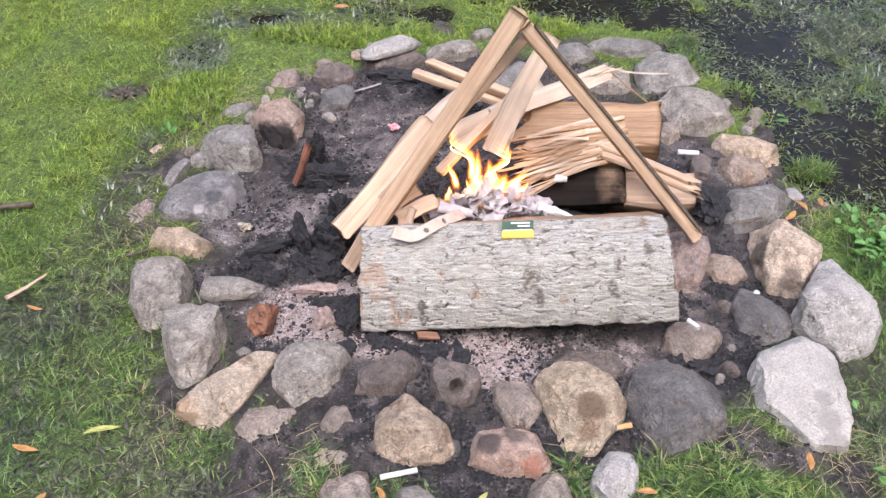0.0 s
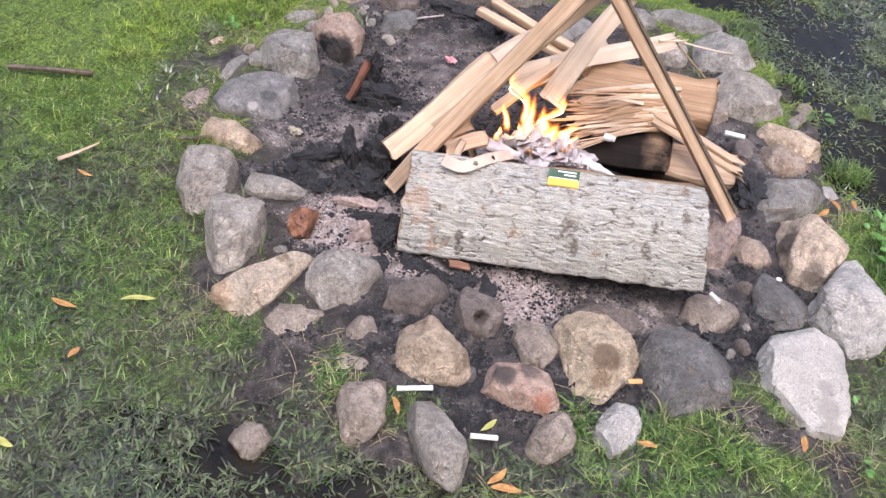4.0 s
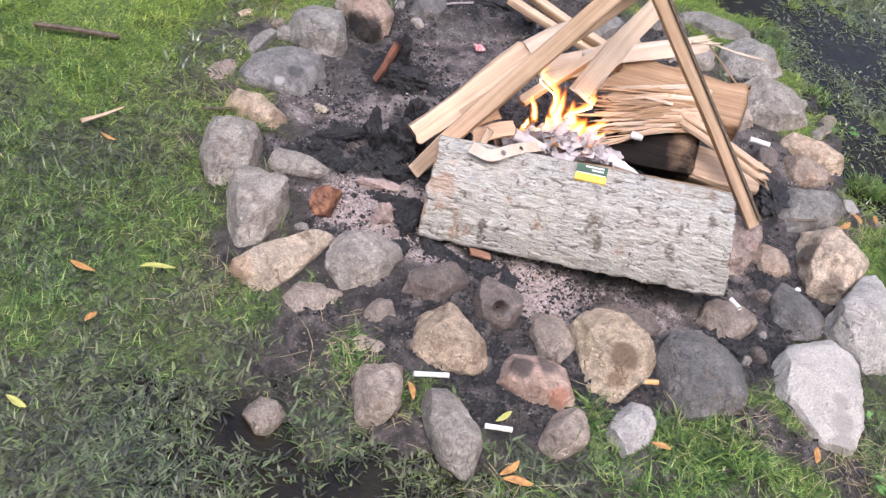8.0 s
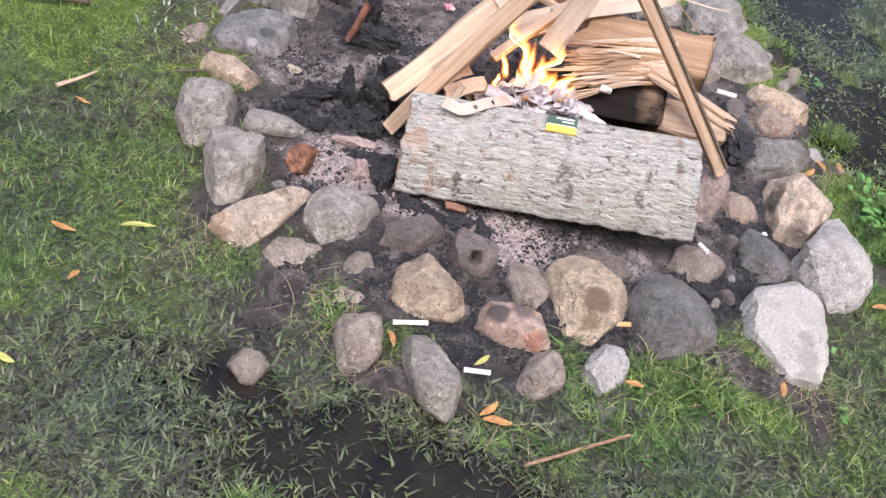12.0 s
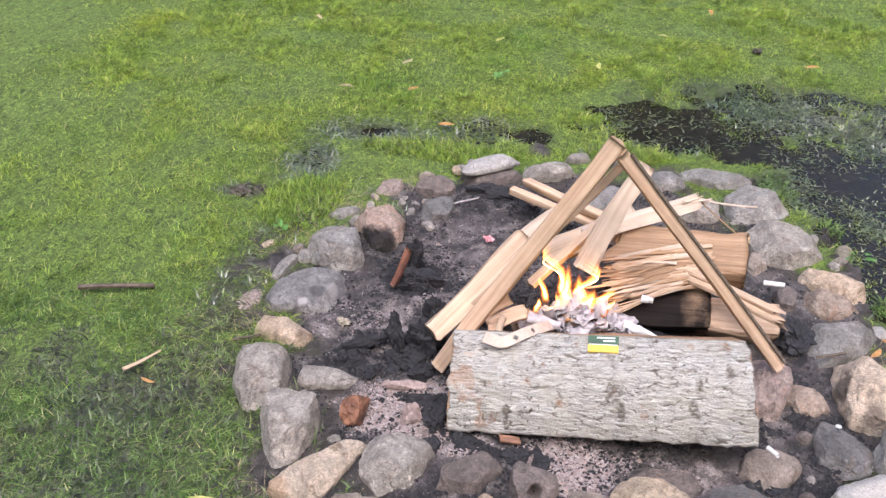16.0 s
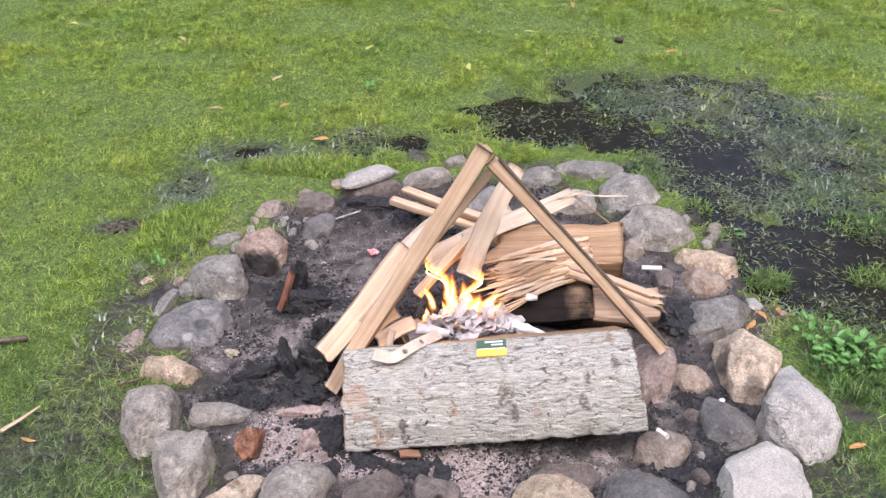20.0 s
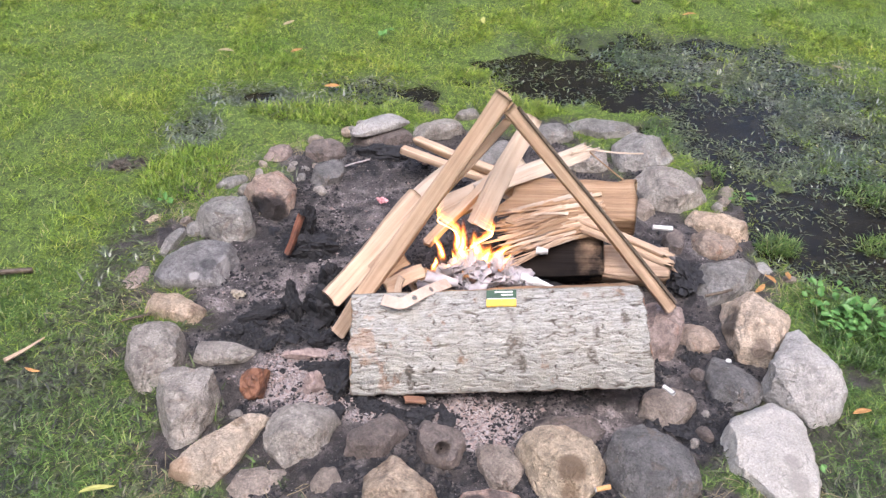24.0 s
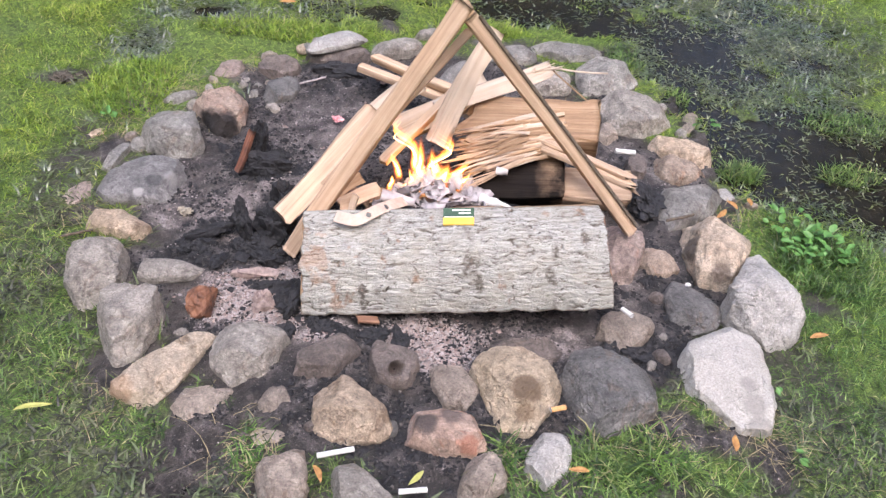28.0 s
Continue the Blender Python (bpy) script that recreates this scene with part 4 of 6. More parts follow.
stone("large speckled grey stone with a brown base", ROCK["warm"], 0.523, 1.544, 0, 0.0748, 0.0522, 0.129, -30.6, 0.148, -0.002, -0.038, 0.013, 40)
stone("brown stone against the split firewood", ROCK["muddy"], 0.458, 1.477, 0, 0.028, 0.026, 0.28, -78, 0.03, -0.10, -0.01, 0.02, 41)
stone("grey angular stone at the back of the ring", ROCK["grey"], 0.487, 1.703, 0, 0.0695, 0.0483, 0.089, 43.8, 0.187, -0.018, -0.069, 0.014, 42)
stone("long flat grey slab at the back", ROCK["grey"], 0.414, 1.828, 0, 0.0595, 0.0216, 0.464, -6.4, 0.131, 0.122, 0.027, -0.003, 43)
stone("mottled grey stone behind the kindling", ROCK["grey"], 0.282, 1.791, 0, 0.0512, 0.0299, -0.113, -66.0, 0.059, -0.050, 0.041, -0.086, 44)
stone("grey-brown stone behind the split wood", ROCK["warm"], 0.359, 1.667, 0, 0.052, 0.034, 0.13, 35, -0.03, -0.04, -0.03, -0.04, 45)
stone("grey stone half hidden by kindling", ROCK["grey"], 0.162, 1.674, 0, 0.047, 0.033, 0.47, 55, 0.06, -0.01, 0.01, -0.01, 46)
stone("pale flat capstone at the back of the ring", ROCK["pale"], -0.105, 1.758, 0.03, 0.0529, 0.0182, 0.533, 37.7, 0.018, -0.009, -0.005, 0.007, 47)
stone("dark sooty stone under a pale capstone", ROCK["sooty"], -0.095, 1.737, 0, 0.0527, 0.0255, 0.546, 11.0, -0.108, 0.005, -0.043, 0.024, 48)
stone("brown-grey stone at the back of the ring", ROCK["warm"], 0.027, 1.784, 0, 0.0438, 0.0346, 0.493, 14.4, -0.037, 0.005, -0.000, 0.003, 49)
stone("small grey stone at the back by the grass", ROCK["warm"], 0.091, 1.873, 0, 0.0247, 0.0207, 0.480, 15.3, -0.009, 0.032, 0.002, -0.003, 50)
stone("small pale stone at the back", ROCK["tan"], -0.192, 1.768, 0, 0.017, 0.014, 0.15, -87, -0.03, -0.01, -0.01, 0.01, 51)
stone("flat grey stone with mud on it", ROCK["muddy"], -0.086, 0.607, 0, 0.0422, 0.0315, 0.266, -87.8, -0.035, -0.009, 0.065, -0.055, 52)
stone("long wet grey stone beside the front puddle", ROCK["warm"], 0.021, 0.572, 0, 0.0486, 0.0373, 0.576, -53.1, 0.128, 0.013, 0.068, -0.036, 53)
stone("wet grey stone sunk at the ring's front", ROCK["muddy"], 0.166, 0.621, 0, 0.0359, 0.0321, 0.290, 60.7, 0.092, -0.086, 0.010, -0.072, 54)
stone("light grey angular stone in the grass", ROCK["pale"], 0.257, 0.657, 0, 0.0384, 0.0335, 0.321, 64.7, -0.050, -0.046, 0.028, -0.030, 55)
stone("small tan stone standing in the puddle", ROCK["muddy"], -0.216, 0.535, -0.01, 0.0256, 0.0213, 0.152, -18.4, -0.100, 0.207, -0.028, -0.001, 56)
stone("flat brown stone at the puddle's edge", ROCK["muddy"], 0.651, 1.561, -0.01, 0.030, 0.015, 0.62, 66, -0.03, 0.07, -0.00, 0.00, 57)
stone("small grey pebble in the ash", ROCK["warm"], -0.267, 0.864, 0, 0.010, 0.009, 0.14, 1, 0.03, -0.02, 0.04, 0.02, 58)
stone("dark grey stone beside firewood", ROCK["sooty"], 0.499, 1.364, 0, 0.032, 0.028, 0.51, 86, 0.04, 0.20, -0.06, 0.02, 59)


for k, (x, y, size) in enumerate(((-0.29, 1.60, 0.012), (-0.265, 1.585, 0.010), (-0.245, 1.60, 0.009), (-0.36, 1.56, 0.012), (-0.16, 1.80, 0.014), (-0.44, 1.42, 0.014), (-0.47, 1.37, 0.012), (0.60, 1.60, 0.012), (0.62, 1.50, 0.013), (0.655, 1.44, 0.012), (0.70, 1.26, 0.012), (0.43, 0.84, 0.009), (0.46, 0.90, 0.008), (-0.178, 1.765, 0.015), (-0.256, 1.708, 0.018), (-0.318, 1.540, 0.014), (-0.295, 1.585, 0.011), (-0.269, 1.552, 0.012), (-0.36, 1.60, 0.012), (-0.222, 1.50, 0.013), (-0.375, 1.49, 0.016), (-0.445, 1.34, 0.018), (0.36, 0.84, 0.012), (0.45, 0.86, 0.013), (0.47, 0.99, 0.012), (-0.06, 0.70, 0.010))):
    stone("small pebble wedged between the ring stones", ROCK["sooty" if k > 12 and y < 1.0 else ("warm", "grey", "muddy", "warm")[k % 4]], x, y, 0.002, size, size * 1.1, 0.2, 37 * k, 0, 0, 0, 0, 400 + k)

# ---- helpers for parts ----
def thing(name, label, category, group="", at=(0, 0, 0)):
    ob = tagged(new(name), label, category, group)
    ob.location = at
    return ob


def part(name, me, mat, parent, label="", m=None):
    if mat is not None:
        me.materials.append(mat)
    ob = new(name, me)
    ob.parent = parent
    if m is not None:
        ob.matrix_basis = m
    if label:
        tagged(ob, label)
    return ob


def lump_mesh(name, sx, sy, sz, seed, rough=0.25, smooth=False):
    P = LUMP_V * np.array([sx, sy, sz])
    n = fbm(P * 2.4 / max(sx, sy) + seed, seed, 5, 0.6)
    return mesh_from(name, P * (1 + rough * n)[:, None], LUMP_F, smooth)


def axis_pose(p0, p1, up=(0, 0, 1)):
    """A pose at p0 whose x axis runs to p1 and whose z axis leans to up. Returns it with the length."""
    p0, p1 = Vector(p0), Vector(p1)
    ex = (p1 - p0).normalized()
    ey = Vector(up).cross(ex).normalized()
    ez = ex.cross(ey)
    return Matrix((ex, ey, ez)).transposed().to_4x4(), (p1 - p0).length, p0


def split_mesh(name, length, width, thick, seed, bow=0.0, taper=0.0, rag=0.0):
    """A piece of split wood along x: a rough rounded quadrilateral section that wanders along its length."""
    rng = np.random.RandomState(seed)
    nu, nv = max(14, int(length / 0.008)), 24
    a = np.linspace(0, 2 * np.pi, nv, endpoint=False)
    sq = np.stack([np.sign(np.cos(a)) * np.abs(np.cos(a)) ** 0.22, np.sign(np.sin(a)) * np.abs(np.sin(a)) ** 0.22], -1)
    skew = rng.uniform(-0.25, 0.25, 2)
    sq[:, 0] += skew[0] * sq[:, 1]
    u = np.linspace(0, 1, nu)
    U, A = np.meshgrid(u, np.arange(nv), indexing="ij")
    x = U * length
    t = 1 - taper * U
    wv = sq[:, 0][None] * width / 2 * t
    tv = sq[:, 1][None] * thick / 2 * t
    key = np.stack([x * 7, sq[:, 0][None] * 1.5 + 0 * x, sq[:, 1][None] * 1.5 + 0 * x], -1) + seed
    n = fbm(key, seed, 3)
    fine = fbm(np.stack([x * 5, wv * 700, tv * 700], -1) + seed, seed + 5, 3)
    g = 1 + 0.11 * n + 0.08 * fine
    y, z = wv * g, tv * g + bow * length * (U - 0.5) ** 2 * 4
    wob = 0.10 * min(width, 0.03) * np.sin(U * 5 + seed)
    if rag:
        end = np.clip((U - 0.8) / 0.2, 0, 1)
        x = x + rag * end * fbm(np.stack([wv * 260, tv * 260, 0 * x], -1) + seed, seed + 9, 2)
    ends = 0.003 * fbm(np.stack([wv * 120, tv * 120, 0 * x], -1), seed + 2, 2)
    x = x + ends * (np.abs(U - 0.5) * 2) ** 6
    V = np.stack([x, y + wob, z], -1).reshape(-1, 3)
    F = [tuple(f) for f in grid_faces(nu, nv).tolist()]
    F += [(i * nv + nv - 1, (i + 1) * nv + nv - 1, (i + 1) * nv, i * nv) for i in range(nu - 1)]
    c0, c1 = len(V), len(V) + 1
    V = np.vstack([V, V[:nv].mean(0), V[-nv:].mean(0)])
    F += [(c0, (i + 1) % nv, i) for i in range(nv)]
    F += [(c1, (nu - 1) * nv + i, (nu - 1) * nv + (i + 1) % nv) for i in range(nv)]
    me = bpy.data.meshes.new(name)
    me.from_pydata(V.tolist(), [], F)
    me.polygons.foreach_set("use_smooth", [True] * len(me.polygons))
    me.update()
    return me


def split_wood(name, label, mat, p0, p1, width, thick, seed, up=(0, 0, 1), bow=0.0, taper=0.0, rag=0.0, group="kindling"):
    m, length, origin = axis_pose(p0, p1, up)
    me = split_mesh(name, length, width, thick, seed, bow, taper, rag)
    me.materials.append(mat)
    ob = tagged(new(name, me), label, "firewood", group)
    ob.matrix_world = Matrix.Translation(origin) @ m
    if min(width, thick) > 0.012:
        n = len(me.vertices)
        for k, start in ((-1, 0), (1, n - 26)):
            rim = np.array([me.vertices[start + i].co[:] for i in range(24)])
            mid = rim.mean(0)
            rim = mid + (rim - mid) * 0.93
            face = [(24, i, (i + 1) % 24) if k > 0 else (24, (i + 1) % 24, i) for i in range(24)]
            part("cut_end", mesh_from("cut_end", np.vstack([rim, mid]) + np.array([0.0015 * k, 0, 0]), face, False), END_GRAIN if mat not in (WOOD_CHARRED, WOOD_SCORCHED) or k > 0 else CHARCOAL, ob)
    return ob


# ---- the bark-covered log in front of the fire ----
def bark_log():
    nu, nv = 520, 160
    bl, br = np.array([-0.093, 0.900, 0.014]), np.array([0.366, 0.889, 0.070])
    tl, tr = np.array([-0.101, 1.022, 0.120]), np.array([0.347, 1.012, 0.170])
    log = thing("log", "split log with pale grey furrowed bark lying before the fire", "log", at=(0.13, 0.96, 0.0))
    base = Vector(log.location)
    u, v = np.linspace(0, 1, nu), np.linspace(0, 1, nv)
    U, V = np.meshgrid(u, v, indexing="ij")
    low = bl + (br - bl) * U[..., None]
    high = tl + (tr - tl) * U[..., None]
    P = low + (high - low) * V[..., None]
    nrm = np.cross(br - bl, tl - bl)
    nrm /= np.linalg.norm(nrm)
    if nrm[1] > 0:
        nrm = -nrm
    P = P + nrm * (0.034 * (1 - (2 * V - 1) ** 2))[..., None]
    s, c = U * 0.46, V * 0.165
    bend = 0.9 * fbm(np.stack([s * 60, c * 60, 0 * s], -1), 3, 3)
    wave = np.stack([s * 27, c * 300 + bend, 0 * s], -1)
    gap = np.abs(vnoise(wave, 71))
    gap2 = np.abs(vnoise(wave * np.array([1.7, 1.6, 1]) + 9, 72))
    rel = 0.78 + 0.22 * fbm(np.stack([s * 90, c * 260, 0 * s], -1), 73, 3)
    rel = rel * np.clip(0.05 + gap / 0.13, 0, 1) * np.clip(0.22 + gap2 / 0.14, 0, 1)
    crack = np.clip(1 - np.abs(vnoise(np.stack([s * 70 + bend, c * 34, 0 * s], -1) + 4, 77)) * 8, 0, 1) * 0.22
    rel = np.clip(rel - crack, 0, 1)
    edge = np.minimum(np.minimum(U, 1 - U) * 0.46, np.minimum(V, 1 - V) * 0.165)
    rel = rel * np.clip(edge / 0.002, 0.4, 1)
    P = P + nrm * (0.0034 * (rel - 0.6) + 0.0025 * fbm(np.stack([s * 25, c * 60, 0 * s], -1), 79, 3))[..., None]
    blotch = 0.55 * fbm(np.stack([s * 40, c * 40, 0 * s], -1), 78, 5, 0.65)
    band = sum(np.exp(-((U - m) / w) ** 2 - ((V - q) / h) ** 2) for m, w, q, h in ((0.20, 0.012, 0.2, 0.3), (0.555, 0.03, 0.5, 0.35), (0.81, 0.03, 0.3, 0.28), (0.58, 0.015, 0.25, 0.12), (0.83, 0.015, 0.55, 0.12), (0.93, 0.02, 0.7, 0.2)))
    speckle = np.clip(0.75 + 0.9 * fbm(np.stack([s * 260, c * 420, 0 * s], -1), 82, 3), 0.15, 1.3)
    dirt = np.clip((1.0 * band + 1.0 * blotch - 0.48) * 1.6 * speckle, 0, 0.8)
    rust = np.clip((np.exp(-((U - 0.05) / 0.05) ** 2 - ((V - 0.55) / 0.2) ** 2) + blotch - 0.5) * 1.5, 0, 0.4)
    P[..., 0] += (0.003 * fbm(np.stack([V * 9, U * 2, 0 * U], -1), 74, 3)) * (np.abs(2 * U - 1) ** 8)
    P[..., 2] += 0.003 * fbm(np.stack([U * 20, 0 * U, 0 * U], -1), 75, 3) * (1 - V) ** 6
    me = mesh_from("bark", P.reshape(-1, 3) - np.array(base), grid_faces(nu, nv))
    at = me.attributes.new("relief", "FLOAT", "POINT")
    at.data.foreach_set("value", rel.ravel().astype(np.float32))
    at = me.attributes.new("dirt", "FLOAT", "POINT")
    at.data.foreach_set("value", dirt.ravel().astype(np.float32))
    at = me.attributes.new("rust", "FLOAT", "POINT")
    at.data.foreach_set("value", rust.ravel().astype(np.float32))
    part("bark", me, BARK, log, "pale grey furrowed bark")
    # split body behind the bark: bottom edge, back, top edge
    back = np.array([0.0, 1.075, 0.035])
    prof = []
    for i in range(nu):
        f, g = P[i, 0] - nrm * 0.004, P[i, -1] - nrm * 0.004
        b0 = np.array([P[i, 0, 0], back[1], P[i, 0, 2] + 0.004])
        b1 = np.array([P[i, -1, 0], back[1] + 0.015, P[i, -1, 2] - 0.055])
        prof.append([f, b0, b1, g])
    prof = np.array(prof)
    me = mesh_from("split_face", prof.reshape(-1, 3) - np.array(base), grid_faces(nu, 4), False)
    part("split_face", me, WOOD_DEEP, log)
    for i, name in ((0, "cut_end"), (nu - 1, "cut_end")):
        rim = np.vstack([P[i][::3], P[i][-1:], prof[i][2:3], prof[i][1:2]]) - np.array(base)
        n = len(rim)
        vs = np.vstack([rim, rim.mean(0)])
        fs = [(n, (k + 1) % n, k) if i else (n, k, (k + 1) % n) for k in range(n)]
        part(name, mesh_from(name, vs, fs, False), WOOD_RED if i else WOOD_DEEP, log)
    return log


bark_log()

# ---- the wooden tripod and kindling ----
split_wood("tripod_pole", "long split pale plank of the tripod, foot on the ash", WOOD, (-0.130, 1.050, 0.012), (0.121, 1.157, 0.414), 0.026, 0.018, 101, (-0.1, -0.75, 0.6))
split_wood("tripod_pole", "second split stick leaning close behind the first", WOOD, (-0.090, 1.118, 0.085), (0.136, 1.192, 0.353), 0.013, 0.014, 102, (-0.1, -0.8, 0.55))
bar = split_wood("tripod_pole", "split bar with dark bark edge leaning to the apex", WOOD, (0.432, 1.096, 0.060), (0.129, 1.150, 0.398), 0.020, 0.017, 103, (-0.25, -0.62, 0.74))
part("bark_edge", split_mesh("bark_edge", 0.445, 0.005, 0.016, 104), TWIG, bar, "dark rough bark along one edge", pose(0.004, -0.0098, 0.0045))
split_wood("plank", "wide split plank leaning low against the tripod", WOOD, (-0.148, 1.083, 0.060), (-0.004, 1.214, 0.186), 0.036, 0.014, 104, (0.0, -0.7, 0.7))
split_wood("plank", "short flat piece of pale split wood behind the tripod", WOOD_PALE, (-0.036, 1.215, 0.152), (0.066, 1.260, 0.224), 0.034, 0.008, 105, (0.1, -0.7, 0.7))
split_wood("slat", "wide pale freshly split slat standing over the flames", WOOD_PALE, (0.099, 1.198, 0.142), (0.181, 1.262, 0.326), 0.036, 0.006, 106, (0.0, -0.8, 0.6), 0.0, 0.3)
split_wood("slat", "pale split slat with a frayed end", WOOD_PALE, (0.095, 1.300, 0.145), (0.298, 1.368, 0.206), 0.028, 0.006, 107, (0, -0.7, 0.7), 0.03, 0.0, 0.008)
for i in range(9):
    g = -0.012 + 0.003 * i
    split_wood("splinter", "thin torn fibre at the slat's frayed end", WOOD_PALE, (0.270, 1.359 - 0.5 * g, 0.198 + 0.8 * g), (0.316 + 0.012 * math.sin(3 * i), 1.368 - 0.6 * g, 0.208 + g), 0.005, 0.002, 170 + i, (0, -0.7, 0.7), 0.03, 0.8, 0.0, "splinters")
split_wood("stick", "thin square stick with a cut end over the flames", WOOD, (0.012, 1.190, 0.104), (0.150, 1.305, 0.214), 0.017, 0.015, 108)
split_wood("slat", "broad split slat behind the flames", WOOD_PALE, (0.030, 1.310, 0.09), (0.190, 1.350, 0.175), 0.045, 0.010, 109, (0, -0.7, 0.7))
split_wood("stick", "kindling stick lying across the back", WOOD, (-0.022, 1.622, 0.070), (0.252, 1.400, 0.086), 0.022, 0.018, 110)
split_wood("stick", "kindling stick lying across the back", WOOD, (-0.054, 1.602, 0.058), (0.246, 1.410, 0.062), 0.018, 0.014, 111)
split_wood("stick", "splintered kindling stick on the split firewood", WOOD, (0.280, 1.252, 0.130), (0.430, 1.168, 0.116), 0.015, 0.010, 112, rag=0.02)
split_wood("stick", "splintered kindling stick on the split firewood", WOOD, (0.285, 1.238, 0.122), (0.434, 1.158, 0.106), 0.014, 0.010, 113, rag=0.02)
split_wood("firewood", "golden split firewood piece with ragged grain", WOOD_DEEP, (0.388, 1.285, 0.140), (0.165, 1.315, 0.118), 0.085, 0.05, 114, (0, -0.6, 0.8), 0.0, 0.2, 0.05, "firewood")
split_wood("firewood", "short split block with pale cut face", WOOD, (0.320, 1.245, 0.034), (0.456, 1.238, 0.040), 0.062, 0.062, 115, (0, -0.5, 0.85), group="firewood")
split_wood("firewood", "thick log with one end charred black by fire", WOOD_CHARRED, (0.150, 1.243, 0.040), (0.332, 1.238, 0.050), 0.080, 0.082, 116, (0, -0.6, 0.8), group="firewood")
split_wood("firewood", "frayed flat piece of golden firewood under the splinters", WOOD_DEEP, (0.310, 1.262, 0.132), (0.175, 1.232, 0.112), 0.072, 0.016, 117, (0, -0.7, 0.7), 0.0, 0.15, 0.05, "firewood")
rng = np.random.RandomState(9)
for i in range(88):
    f, k = rng.uniform(0, 1), rng.uniform(-1, 1)
    split_wood("splinter", "long ragged splinter torn from the firewood", (WOOD, WOOD_DEEP, WOOD_PALE, WOOD_DEEP, WOOD)[i % 5],
               (0.305 + 0.025 * k, 1.232 + 0.045 * f, 0.116 + 0.058 * f), (0.165 + 0.040 * rng.uniform(-1, 1), 1.182 + 0.080 * f + 0.01 * k, 0.092 + 0.052 * f + 0.010 * rng.uniform(-1, 1)), rng.uniform(0.003, 0.011), rng.uniform(0.002, 0.004), 320 + i, (0, -0.7, 0.7), -0.07 + 0.04 * k, 0.6, 0.03, "splinters")
split_wood("splinter", "loose splinter sticking up from the split firewood", WOOD_PALE, (0.262, 1.240, 0.150), (0.185, 1.215, 0.158), 0.006, 0.003, 290, (0, -0.7, 0.7), -0.1, 0.7, 0.01, "splinters")
split_wood("splinter", "thin curled fibre sticking out of the slat", WOOD_PALE, (0.296, 1.366, 0.208), (0.404, 1.362, 0.204), 0.003, 0.002, 135, bow=0.03, group="splinters")
split_wood("splinter", "thin fibre hanging from the slat", WOOD_DEEP, (0.305, 1.366, 0.204), (0.388, 1.330, 0.152), 0.003, 0.002, 136, group="splinters")
for i in range(7):
    a = i * 1.9
    x0, y0 = -0.045 + 0.045 * math.sin(a), 1.175 + 0.03 * math.cos(a * 1.3)
    split_wood("wood_chip", "small reddish wood chip beside the flames", (WOOD_RED, WOOD_DEEP, WOOD)[i % 3], (x0, y0, 0.02 + 0.006 * i), (x0 + 0.06 * math.cos(a), y0 + 0.03 * math.sin(a), 0.03 + 0.006 * i), 0.018, 0.008, 140 + i, group="wood chips")
split_wood("wood_chip", "flat orange-brown piece of split wood by the flames", WOOD, (-0.056, 1.100, 0.076), (0.009, 1.120, 0.097), 0.024, 0.006, 155, (0, -0.7, 0.7), group="wood chips")
split_wood("wood_chip", "flat orange-brown piece of split wood by the flames", WOOD_DEEP, (-0.067, 1.120, 0.080), (-0.022, 1.150, 0.100), 0.020, 0.006, 156, (0, -0.7, 0.7), group="wood chips")
split_wood("wood_chip", "short peg of pale wood by the card strip", WOOD_PALE, (-0.034, 1.085, 0.073), (-0.030, 1.100, 0.098), 0.010, 0.009, 157, (0, -0.7, 0.7), group="wood chips")
split_wood("wood_chip", "rust-coloured chip at the log's lower edge", WOOD_RED, (-0.012, 0.893, 0.018), (0.020, 0.893, 0.020), 0.012, 0.006, 151, group="wood chips")
split_wood("wood_chip", "pale splinter lying on the grass", WOOD, (-0.650, 0.945, 0.016), (-0.608, 1.004, 0.016), 0.010, 0.004, 153, taper=0.7, group="wood chips")
split_wood("burnt_stick", "short stick with a red-brown burnt side", WOOD_EMBER, (-0.252, 1.262, 0.014), (-0.226, 1.300, 0.078), 0.011, 0.011, 154, group="burnt wood")

